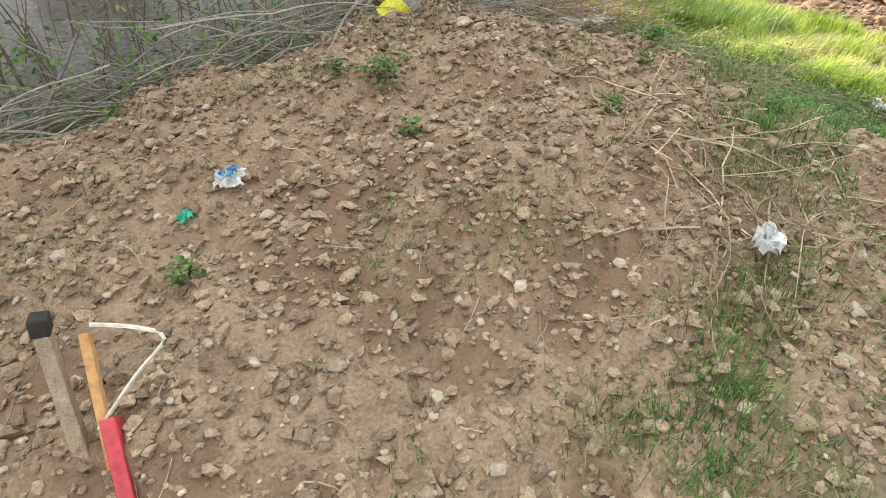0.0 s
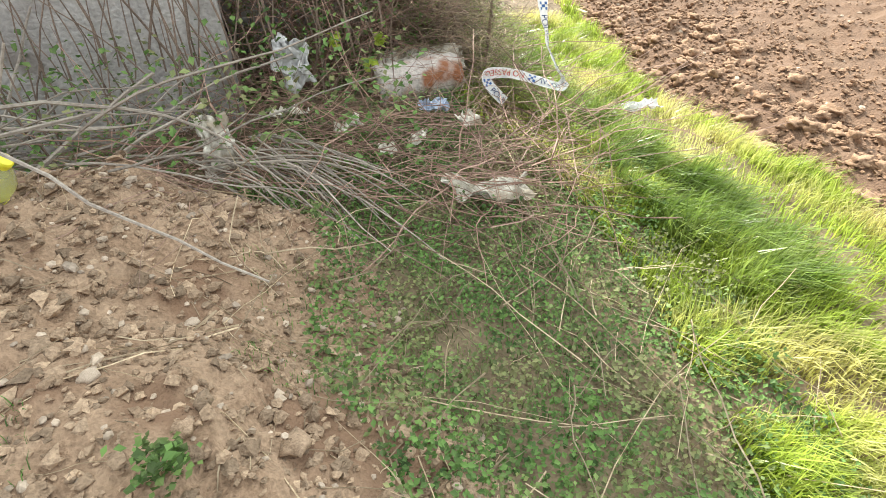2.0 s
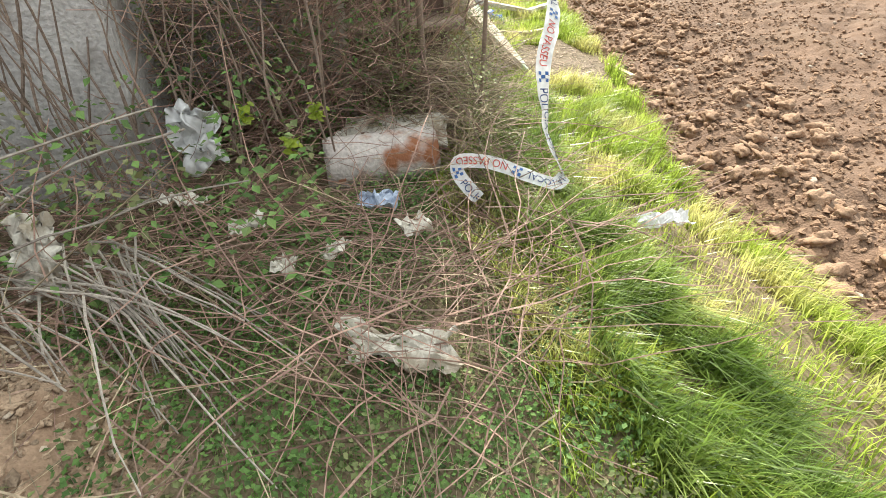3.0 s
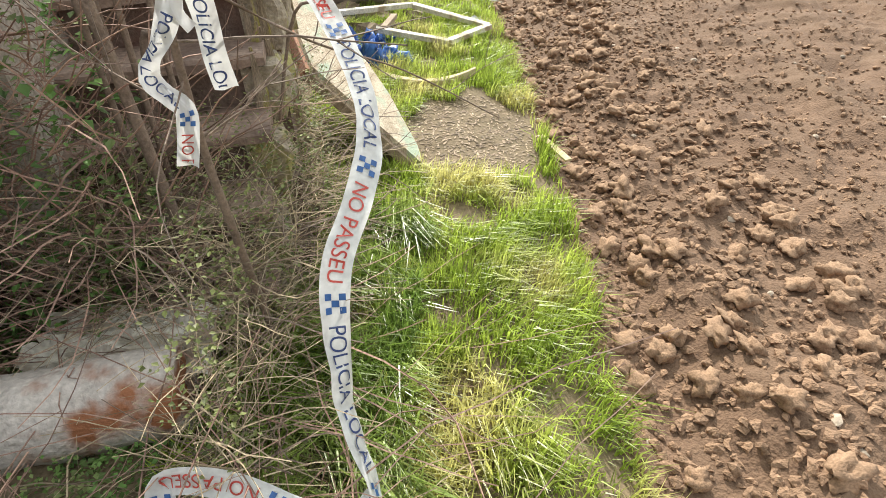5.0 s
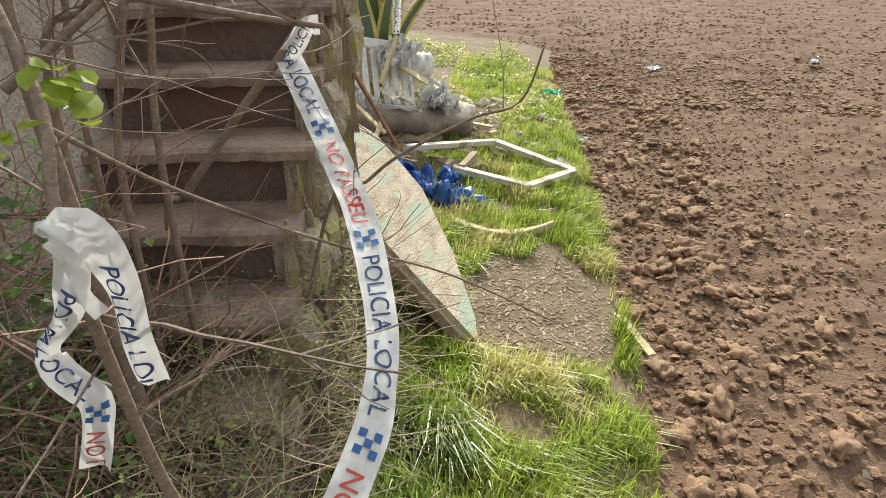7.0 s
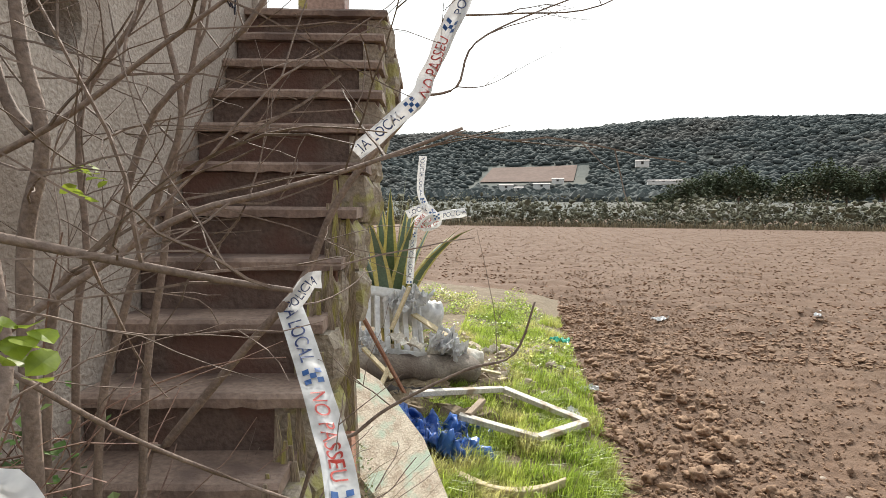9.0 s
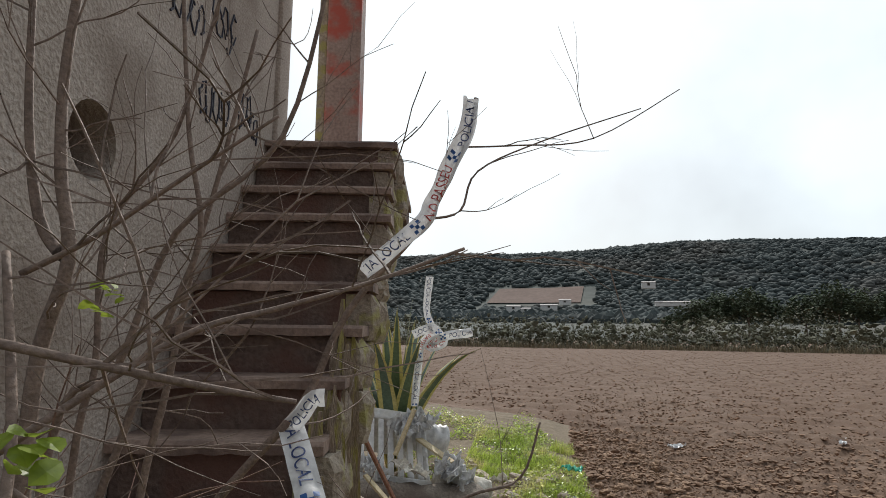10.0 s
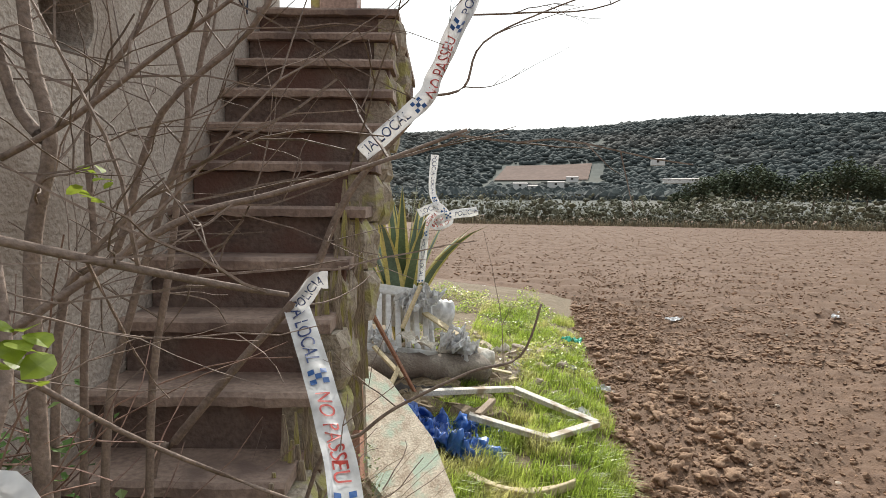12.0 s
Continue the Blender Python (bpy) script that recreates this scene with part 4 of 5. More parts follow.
def cloth(nx, ny, sx, sy, amp, freq, seed, torn=0.25, thick=0.0):
    """A crumpled sheet with a ragged outline."""
    s = Soup()
    r4 = random.Random(seed)
    ix = {}
    for a in range(nx + 1):
        for b in range(ny + 1):
            u, v = a / nx - 0.5, b / ny - 0.5
            k = 1 + torn * noise.noise(Vector((math.atan2(v, u) * 1.3, seed, 0)))
            q = Vector((u * freq, v * freq, seed * 1.7))
            dz = amp * (abs(noise.noise(q)) * 1.6 + 0.5 * abs(noise.noise(q * 2.3)) + 0.25 * noise.noise(q * 5))
            s.v.append((u * sx * k + amp * 0.5 * noise.noise(q * 1.7), v * sy * k + amp * 0.5 * noise.noise(q * 1.9), dz))
    s.f = [(a * (ny + 1) + b, (a + 1) * (ny + 1) + b, (a + 1) * (ny + 1) + b + 1, a * (ny + 1) + b + 1) for a in range(nx) for b in range(ny)]
    return s


def single(name, label, category, soup, material, m, smooth=False, solid=0.0, group="", bevel=0.0):
    ob = part(name, soup, material, None, "", bevel, smooth)
    ob.matrix_basis = m
    if solid:
        mod = ob.modifiers.new("thick", "SOLIDIFY")
        mod.thickness = solid
    return tagged(ob, label, category, group)


# an old window frame of five bars
fr = thing("window_frame", "old white-painted wooden window frame lying on the grass", "window frame")
C = [(-0.41, 3.12, 0.30), (0.10, 3.71, 0.20), (0.70, 3.44, 0.11), (0.43, 3.03, 0.13), (-0.05, 2.97, 0.24)]
for a, b in ((C[0], C[1]), (C[1], C[2]), (C[2], C[3]), (C[3], C[4])):
    s = Soup()
    beam(s, a, b, 0.06, 0.035)
    part("bar", s, OLDWHITE, fr, "", 0.004)
s = Soup()
beam(s, (0.02, 3.35, 0.22), (-0.0, 2.99, 0.24), 0.045, 0.03)
part("bar", s, WOOD, fr, "bare wooden bar", 0.004)

single("blue_tarpaulin", "crumpled blue plastic tarpaulin on the grass", "tarpaulin", cloth(64, 48, 0.66, 0.48, 0.11, 8.5, 3, 0.35), TARP, pose(-0.14, 2.86, 0.10, -4, 12, 8), True, 0.003)
s = Soup()
arc = [(0.07 + 0.56 * k / 12, 2.45 - 0.14 * math.sin(k / 12 * 2.6) + 0.16 * (k / 12) ** 3, 0.12) for k in range(13)]
vs, fs = [], []
for k, p in enumerate(arc):
    w = 0.045 + 0.012 * math.sin(k)
    vs += [(p[0], p[1] - w / 2, 0.09), (p[0], p[1] + w / 2, 0.09), (p[0], p[1] + w / 2, 0.135), (p[0], p[1] - w / 2, 0.135)]
for k in range(12):
    fs += [(k * 4 + a, k * 4 + (a + 1) % 4, k * 4 + 4 + (a + 1) % 4, k * 4 + 4 + a) for a in range(4)]
fs += [(3, 2, 1, 0), (48, 49, 50, 51)]
s.add(vs, fs)
single("curved_rail", "curved yellowed wooden rail in the grass", "wood", s, PLANKM, pose(0, 0, 0), False, 0, "", 0.006)

# a board leaning on the stairs' flank
bd = thing("leaning_board", "peeling painted board leaning against the stairs", "board")
p0, p1, p2 = Vector((0.41, 1.36, 0.10)), Vector((-0.06, 1.46, 0.52)), Vector((-0.38, 2.13, 0.74))
u, v = p1 - p0, p2 - p1
nrm = u.cross(v).normalized()
if nrm.z < 0:
    nrm = -nrm
g = 10
s = Soup()
shape = [p0, p0.lerp(p1, 0.35), p0.lerp(p1, 0.7), p1, p1.lerp(p2, 0.5), p2, Vector((-0.27, 2.22, 0.66)), Vector((-0.02, 2.12, 0.42)), Vector((0.2, 1.83, 0.25)), Vector((0.37, 1.5, 0.12))]
flat = [q - nrm * ((q - p0).dot(nrm)) for q in shape]
m = len(flat)
s.add([q + nrm * 0.02 for q in flat] + [q - nrm * 0.02 for q in flat], [tuple(range(m)), tuple(range(2 * m - 1, m - 1, -1))] + [(k, m + k, m + (k + 1) % m, (k + 1) % m) for k in range(m)])
bm = bmesh.new()
me = s.mesh("panel", BOARD)
bm.from_mesh(me)
bmesh.ops.recalc_face_normals(bm, faces=bm.faces)
bm.to_mesh(me)
bm.free()
part("panel", me, BOARD, bd)
s = Soup()
beam(s, flat[0] - nrm * 0.024, flat[3] - nrm * 0.024, 0.05, 0.045, nrm)
part("edge_batten", s, WOOD, bd, "grey wooden edge batten", 0.004)
s = Soup()
beam(s, flat[3] - nrm * 0.024, flat[5] - nrm * 0.024, 0.04, 0.05, nrm)
part("edge_batten", s, RUSTROD, bd, "reddish wooden edge batten", 0.004)
# split stump at the stairs' foot
s = Soup()
r = random.Random(33)
vs = []
for a in range(7):
    for k in range(10):
        an = k * 0.628
        rr_ = 0.06 + 0.025 * math.sin(an * 3 + a) + 0.012 * r.random()
        vs.append((rr_ * math.cos(an), rr_ * math.sin(an) * 0.7, a * 0.1 + (0.05 * r.random() if a == 6 else 0)))
s.add(vs, [(a * 10 + k, a * 10 + (k + 1) % 10, a * 10 + 10 + (k + 1) % 10, a * 10 + 10 + k) for a in range(6) for k in range(10)] + [tuple(range(60, 70))])
single("broken_post", "splintered grey broken timber post by the stairs", "timber", s, RUBBLE, S @ pose(-0.40, 2.05, 0.1, 4, -6, 0))

# plastic chair on its side
ch = thing("plastic_chair", "broken white slatted plastic garden chair upside down on rubble", "chair", S @ pose(-0.36, 4.55, 0.34, -46, 10, 16) @ Matrix.Scale(1.3, 4))
for k in range(7):
    s = Soup()
    x = -0.19 + k * 0.062
    s.box(x, x + 0.036, -0.012, 0.012, 0.06, 0.46)
    part("slat", s, CHAIRM, ch, "", 0.006)
for z0, z1 in ((0.0, 0.06), (0.46, 0.54)):
    s = Soup()
    s.box(-0.23, 0.27, -0.018, 0.018, z0, z1)
    part("rail", s, CHAIRM, ch, "", 0.012)
for x in (-0.232, 0.242):
    s = Soup()
    s.tube(spline([(x, 0, 0), (x, 0.02, 0.27), (x, 0, 0.54)], 4), 0.02, 0.018, 8)
    part("side_rail", s, CHAIRM, ch)
s = Soup()
vs = [(x, 0.02 + 0.40 * v, 0.53 + 0.015 * math.sin(v * 3) - 0.02 * abs(x)) for v in (0, 0.25, 0.5, 0.75, 1) for x in (-0.22, 0, 0.26)]
s.add(vs, [(a * 3 + b, a * 3 + b + 1, a * 3 + b + 4, a * 3 + b + 3) for a in range(4) for b in range(2)])
seat = part("seat", s, CHAIRM, ch)
mod = seat.modifiers.new("thick", "SOLIDIFY")
mod.thickness = 0.012
for x in (-0.2, 0.24):
    s = Soup()
    s.tube([(x, 0.38, 0.53), (x * 1.1, 0.42, 0.62), (x * 1.15, 0.44, 0.68)], 0.022, 0.016, 6)
    part("leg", s, CHAIRM, ch)
    s = Soup()
    s.tube(spline([(x, 0.0, 0.24), (x * 1.1, 0.2, 0.26), (x * 1.1, 0.36, 0.3), (x, 0.38, 0.52)], 4), 0.018, 0.018, 6)
    part("armrest", s, CHAIRM, ch)

# rolled mattress and sacks, with a near-black roll under it
def roll(name, label, a, b, rad, material, seed):
    a, b = Vector(a), Vector(b)
    d = (b - a).normalized()
    x = d.orthogonal().normalized()
    y = d.cross(x)
    vs, n, m = [], 18, 20
    for i in range(n + 1):
        for k in range(m):
            an = k * 2 * math.pi / m
            q = Vector((math.cos(an) * 1.4, math.sin(an) * 1.4, i * 0.5 + seed))
            rr5 = rad * (1 + 0.35 * noise.noise(q) + 0.2 * noise.noise(q * 2.7)) * (1 if 0 < i < n else 0.55)
            vs.append(a.lerp(b, i / n) + (x * math.cos(an) + y * math.sin(an)) * rr5)
    s = Soup()
    s.add(vs, [(i * m + k, i * m + (k + 1) % m, i * m + m + (k + 1) % m, i * m + m + k) for i in range(n) for k in range(m)] + [tuple(range(m))[::-1], tuple(range(n * m, n * m + m))])
    return single(name, label, "sack" if "sack" in name else "mattress", s, material, S, True)


roll("rolled_mattress", "dirty rolled-up mattress dumped beside the stairs", (-0.62, 4.35, 0.30), (0.38, 4.55, 0.24), 0.11, SACK, 1)
roll("rubbish_sack", "pale dirty sack slumped on the mattress", (-0.02, 4.66, 0.36), (0.42, 4.8, 0.22), 0.10, PAPER, 5)
roll("rubbish_sack", "torn white sack behind the plastic chair", (-0.3, 5.15, 0.62), (0.1, 5.2, 0.55), 0.12, BAG, 9)
# near-black roll filling the space low under the mattress
roll("rubbish_sack", "near-black lumpy roll under the mattress", (-0.45, 4.1, 0.12), (0.1, 4.2, 0.1), 0.11, DARK, 12)
for k, (x, y, z, w) in enumerate(((0.55, 5.5, 0.14, 0.2), (0.3, 5.1, 0.2, 0.25), (0.62, 4.9, 0.12, 0.16), (0.85, 5.6, 0.1, 0.14), (-0.2, 4.5, 0.45, 0.3))):
    single("torn_paper", "torn pale wrapping lying on the rubble", "litter", cloth(12, 8, w, w * 0.6, 0.06, 4, 40 + k), PAPER, S @ pose(x, y, z, 10, -8, k * 37), False, 0.002, "torn wrappings")
s = Soup()
beam(s, (-0.46, 3.53, 0.92), (-0.19, 4.07, 0.2), 0.022, 0.022)
single("rusty_rod", "thin reddish wooden rod leaning on the stairs", "rod", s, RUSTROD, S, bevel=0.003)
s = Soup()
beam(s, (-0.32, 4.6, 0.55), (-0.18, 4.7, 0.88), 0.05, 0.015)
single("broken_lath", "pale broken wooden slat sticking out of the rubbish", "wood", s, PLANKM, S, bevel=0.003)
for x, y, z, w, k in ((-0.2, 4.95, 0.78, 0.36, 1), (0.1, 4.6, 0.48, 0.3, 2), (-0.48, 4.5, 0.5, 0.22, 3), (0.12, 4.62, 0.42, 0.26, 4)):
    single("plastic_sheet", "crumpled torn white plastic sheet thrown over the rubbish", "plastic sheet", cloth(26, 20, w, w * 0.6, 0.13, 5, 130 + k, 0.6), BAG, S @ pose(x, y, z - 0.08, 24, -12, 40 * k), False, 0.002, "plastic sheets")
for a, b, w in (((-0.15, 4.9, 0.62), (0.12, 4.6, 0.5), 0.07), ((0.1, 4.55, 0.3), (0.55, 4.5, 0.22), 0.05), ((-0.5, 4.2, 0.5), (-0.28, 4.1, 0.3), 0.05), ((0.25, 4.3, 0.16), (0.6, 4.65, 0.14), 0.04), ((-0.42, 3.8, 0.16), (-0.3, 4.15, 0.38), 0.035)):
    s = Soup()
    beam(s, a, b, w, 0.016)
    single("broken_board", "short pale broken board in the rubbish", "wood", s, PLANKM, S, group="broken boards", bevel=0.003)
rub = []
for _ in range(70):
    q = S @ Vector((rng.uniform(-0.5, 1.1), rng.uniform(4.2, 6.4), 0))
    rub.append(row(q.x, q.y, rng.uniform(0.03, 0.09), 0.3))
scatter("rubble", LUMPS, rub, STONE, "broken rubble and stones beside the stairs", "rubble")
# earth bank behind the frame, under the rubbish
mound2 = []
for _ in range(260):
    q = S @ Vector((rng.gauss(-0.1, 0.32), rng.gauss(4.6, 0.4), 0))
    mound2.append((q.x, q.y, height(q.x, q.y) + 0.02, rng.uniform(0.04, 0.12), rng.uniform(0, 6), 0.2, 1.2))
scatter("rubbish_heap", LUMPS, mound2, TURF, "heap of earth and debris under the rubbish", "debris")

# agave with yellow-edged leaves
AGAVE = mat("agave_green", (0.07, 0.11, 0.07), (0.11, 0.16, 0.10), 6, 0.45, 0.1, 40)
AGEDGE = mat("agave_yellow", (0.50, 0.42, 0.12), (0.60, 0.52, 0.2), 6, 0.5, 0.1, 40)
ag = thing("agave", "yellow-edged green agave behind the stairs", "agave", S @ pose(-0.40, 5.6, 0.15))
r = random.Random(6)
for k in range(20):
    a, lean, ln = k * 2.4, 0.12 + 0.75 * (k / 20), r.uniform(1.5, 1.9)
    d = Vector((math.cos(a), math.sin(a), 0))
    mid_, e1, e2, sd = [], [], [], Vector((-math.sin(a), math.cos(a), 0))
    for i in range(9):
        t = i / 8
        c = d * (ln * lean * (t ** 1.3) * 0.75) + Vector((0, 0, ln * (t - 0.42 * lean * t ** 2.4)))
        w = 0.10 * (1 - t) ** 0.6 * (0.6 + 1.1 * t * (1 - t) * 2)
        mid_.append(c - d * 0.02 * (1 - t))
        e1.append((c + sd * w, c + sd * w * 0.55))
        e2.append((c - sd * w * 0.55, c - sd * w))
    s = Soup()
    s.add([q for i in range(9) for q in (e1[i][1], mid_[i], e2[i][0])], [(i * 3 + b, i * 3 + b + 1, i * 3 + b + 4, i * 3 + b + 3) for i in range(8) for b in range(2)])
    lf = part("leaf", s, AGAVE, ag, "", 0, True)
    for e in (e1, e2):
        s = Soup()
        s.add([q for i in range(9) for q in e[i]], [(i * 2, i * 2 + 1, i * 2 + 3, i * 2 + 2) for i in range(8)])
        part("leaf_edge", s, AGEDGE, lf, "yellow leaf margin")
low_weeds = []
for _ in range(14000):
    q = S @ Vector((rng.uniform(-0.3, 1.5), rng.uniform(4.6, 9.3), 0))
    if nz(q.x, q.y, 1.6, 5) > -0.1 and q.x < edge_x(q.y):
        low_weeds.append((q.x, q.y, height(q.x, q.y) + rng.random() ** 1.5 * 0.2 * (0.6 + nz(q.x, q.y, 2.5))))
leaves("bank_weeds", low_weeds, 0.035, GRASS, "yellow-green weeds along the field edge", "weeds", 9)

# litter on the field edge
single("green_bag", "green plastic bag scrap on the field edge", "litter", cloth(12, 8, 0.2, 0.09, 0.05, 4, 51), GREENP, pose(0.34, 5.95, 0.07, 0, 0, -15), True, 0.003)
for x, y, w, k in ((0.69, 4.45, 0.16, 1), (1.56, 8.17, 0.26, 2), (3.71, 8.82, 0.2, 3), (0.60, 3.75, 0.2, 4), (0.42, 4.9, 0.12, 5)):
    single("white_scrap", "scrap of white plastic on the soil", "litter", cloth(10, 7, w, w * 0.45, 0.04, 4, 60 + k), BAG, pose(x, y, height(x, y) + 0.02, 0, 0, 25 * k), False, 0.002, "white scraps")
s = Soup()
beam(s, (0.98, 1.78, 0.05), (1.1, 1.52, 0.05), 0.035, 0.012)
single("wood_chip", "pale split wooden lath at the grass edge", "wood", s, PLANKM, pose(0, 0, 0), bevel=0.002)
WOODCHIP = mat("wood_chip_bits", (0.20, 0.14, 0.10), (0.40, 0.31, 0.22), 15, 0.85, 0.2, 90, island=0.5)
chips = []
for _ in range(1500):
    a, q = rng.uniform(0, 6.28), math.sqrt(rng.random())
    x, y = 0.62 + 0.36 * q * math.cos(a), 1.78 + 0.48 * q * math.sin(a)
    chips.append((x, y, height(x, y) + 0.003, rng.uniform(0.002, 0.006), rng.uniform(0, 6), 0.1, rng.uniform(1.2, 4)))
scatter("wood_chips", [lump(60, 1, 0.3, 0.35)], chips, WOODCHIP, "pale wood chips and straw on trodden ground", "wood chips")

# ---- things among the brambles ----
dr = thing("enamel_drum", "rusty white-enamelled boiler drum dumped in the brambles", "drum", pose(-0.30, -0.10, 0.21, 0, 0, 18))
s = Soup()
n, m = 14, 26
vs = []
for i in range(n + 1):
    for k in range(m):
        a = k * 2 * math.pi / m
        q = Vector((math.cos(a), math.sin(a), i * 0.3))
        rr6 = 0.115 + 0.012 * noise.noise(q * 1.5) + 0.005 * noise.noise(q * 5) - (0.012 if i in (0, n) else 0)
        vs.append((-0.25 + 0.5 * i / n, rr6 * math.cos(a), rr6 * math.sin(a)))
s.add(vs, [(i * m + k, i * m + m + k, i * m + m + (k + 1) % m, i * m + (k + 1) % m) for i in range(n) for k in range(m)])
shell = part("shell", s, RUST, dr, "", 0, True)
mod = shell.modifiers.new("thick", "SOLIDIFY")
mod.thickness = 0.006
s = Soup()
s.tube([(0.235, 0, 0), (0.25, 0, 0)], 0.104, 0.10, 26)
part("end_cap", s, RUST, dr)
s = Soup()
s.tube([(-0.19, -0.110, -0.02), (-0.19, -0.122, -0.02)], 0.022, 0.018, 10)
part("socket", s, RUSTROD, dr, "rusty pipe socket")
single("foam_scrap", "torn yellowish insulation foam over the drum", "foam", cloth(30, 18, 0.5, 0.2, 0.045, 4, 70, 0.25), PAPER, pose(-0.27, 0.09, 0.25, 22, 0, 3), False, 0.02)
single("plastic_bag", "white plastic bag caught in the brambles", "bag", cloth(22, 22, 0.15, 0.22, 0.09, 3, 71, 0.5), BAG, S @ pose(-1.66, 0.38, 0.52, 70, 0, 12), True, 0.002)
single("hanging_rag", "pinkish grey rag hanging on the canes", "rag", cloth(14, 20, 0.13, 0.24, 0.06, 4, 72, 0.3), PAPER, pose(-1.1, -1.2, 0.42, 62, 0, 20), True, 0.002)
single("crumpled_paper", "crumpled dirty white paper lying on the weeds", "paper", cloth(30, 16, 0.30, 0.13, 0.05, 3, 73, 0.8), PAPER, pose(-0.01, -1.3, 0.20, 8, 0, -4), False, 0.002)
single("plastic_wrapper", "white plastic wrapper on the verge grass", "litter", cloth(14, 8, 0.2, 0.09, 0.04, 4, 74), BAG, pose(0.87, -0.5, 0.15, 0, 0, 15), False, 0.002)
single("blue_wrapper", "pale blue plastic wrapper among the canes", "litter", cloth(12, 8, 0.14, 0.09, 0.04, 4, 75), mat("pale_blue_plastic", (0.35, 0.42, 0.55), (0.5, 0.56, 0.66), 9, 0.35, 0.2), pose(-0.22, -0.55, 0.24, 10, 0, 5), False, 0.002)
for x, y, z, w, k in ((-0.06, -0.72, 0.24, 0.12, 1), (-0.45, -1.02, 0.26, 0.1, 2), (-0.9, -0.75, 0.34, 0.16, 3), (-0.62, -0.85, 0.3, 0.12, 4), (-0.3, -0.9, 0.25, 0.09, 5)):
    single("paper_scrap", "dirty scrap of paper caught in the brambles", "litter", cloth(10, 8, w, w * 0.7, 0.04, 4, 80 + k), PAPER, pose(x, y, z, 15, 10, 50 * k), False, 0.002, "paper scraps")

# five-litre bottle on the heap
CLEAR = bpy.data.materials.new("clear_plastic")
CLEAR.use_nodes = True
cb = CLEAR.node_tree.nodes["Principled BSDF"]
cb.inputs["Base Color"].default_value = (0.75, 0.78, 0.76, 1)
cb.inputs["Roughness"].default_value = 0.12
cb.inputs["Transmission Weight"].default_value = 0.75
bt = thing("plastic_bottle", "large clear plastic bottle with yellow label and cap", "bottle", pose(-1.50, -1.90, height(-1.5, -1.9) + 0.02, 52, 0, 78))


def lathe(profile, n=20):
    s = Soup()
    vs = [(r_ * math.cos(k * 2 * math.pi / n), r_ * math.sin(k * 2 * math.pi / n), z) for r_, z in profile for k in range(n)]
    m = len(profile)
    s.add(vs, [(i * n + k, i * n + (k + 1) % n, i * n + n + (k + 1) % n, i * n + n + k) for i in range(m - 1) for k in range(n)] + [tuple(range(n))[::-1], tuple(range((m - 1) * n, m * n))])
    return s


part("body", lathe([(0.05, -0.11), (0.062, -0.10), (0.063, 0.05), (0.06, 0.08), (0.035, 0.125), (0.018, 0.14), (0.018, 0.15)]), CLEAR, bt, "", 0, True)
part("label", lathe([(0.0642, -0.095), (0.0642, 0.02)]), YELLOW, bt, "yellow printed label")
part("cap", lathe([(0.021, 0.15), (0.022, 0.155), (0.022, 0.17), (0.018, 0.175)]), YELLOW, bt, "yellow screw cap")
s = Soup()
s.tube(spline([(-1.50, -1.82, 0.74), (-1.44, -1.75, 0.88), (-1.38, -1.70, 1.02)], 4), 0.006, 0.004, 6)
single("cane", "pale cut cane standing beside the bottle", "cane", s, GREYCANE, pose(0, 0, 0))

# things on the near heap
jk = thing("printed_wrapper", "crumpled white wrapper with blue and green print", "litter", pose(-2.42, -3.0, height(-2.42, -3.0) + 0.01, 0, 0, 75) @ Matrix.Scale(0.65, 4))
part("sheet", cloth(16, 16, 0.13, 0.12, 0.04, 4, 90, 0.4), BAG, jk)
for k in range(4):
    s = cloth(6, 5, 0.035, 0.02, 0.02, 3, 91 + k)
    s.v = [(x + 0.03 * math.cos(k * 1.7), y + 0.03 * math.sin(k * 1.7), z + 0.035) for x, y, z in s.v]
    part("print", s, BLUEP, jk, "blue printed patch")
single("green_wrapper", "small green sweet wrapper on the soil", "litter", cloth(8, 6, 0.05, 0.03, 0.02, 3, 96), GREENP, pose(-2.56, -3.07, height(-2.56, -3.07) + 0.01, 0, 0, 60), False, 0.001)
for x, y, w, k in ((-1.11, -3.72, 0.1, 1), (0.42, -3.0, 0.09, 2)):
    single("tissue", "crumpled white tissue at the foot of the heap", "litter", cloth(10, 10, w, w * 0.7, 0.04, 4, 100 + k), BAG, pose(x, y, height(x, y) + 0.04, 0, 0, 40), False, 0.001, "tissues")


def weed(x, y, size, n, seed):
    r7 = random.Random(seed)
    z = height(x, y)
    return tagged(leaves("weed_tuft", [(x + r7.gauss(0, size * 0.4), y + r7.gauss(0, size * 0.4), z + r7.random() * size) for _ in range(n)], 0.02, LEAF, "", "", seed, ""), "small green feathery weed on the earth heap", "weed", "weeds on the heap")


for k, (x, y, w, n) in enumerate(((-1.84, -2.66, 0.09, 240), (-1.98, -2.62, 0.05, 90), (-2.59, -3.27, 0.05, 110), (-1.86, -2.95, 0.05, 90), (-0.75, -2.75, 0.06, 150), (-0.92, -2.9, 0.05, 100), (-2.75, -2.3, 0.06, 110), (-1.2, -3.1, 0.05, 80), (-0.55, -3.2, 0.06, 110))):
    weed(x, y, w, n, 200 + k)
st = thing("wooden_stakes", "leaning grey and orange wooden stakes with red plastic", "stakes")
s = Soup()
beam(s, (-2.833, -3.835, 0.172), (-2.843, -3.475, 0.620), 0.036, 0.03, (1, 0, 0))
part("grey_stake", s, WOOD, st, "grey weathered stake", 0.004)
s = Soup()
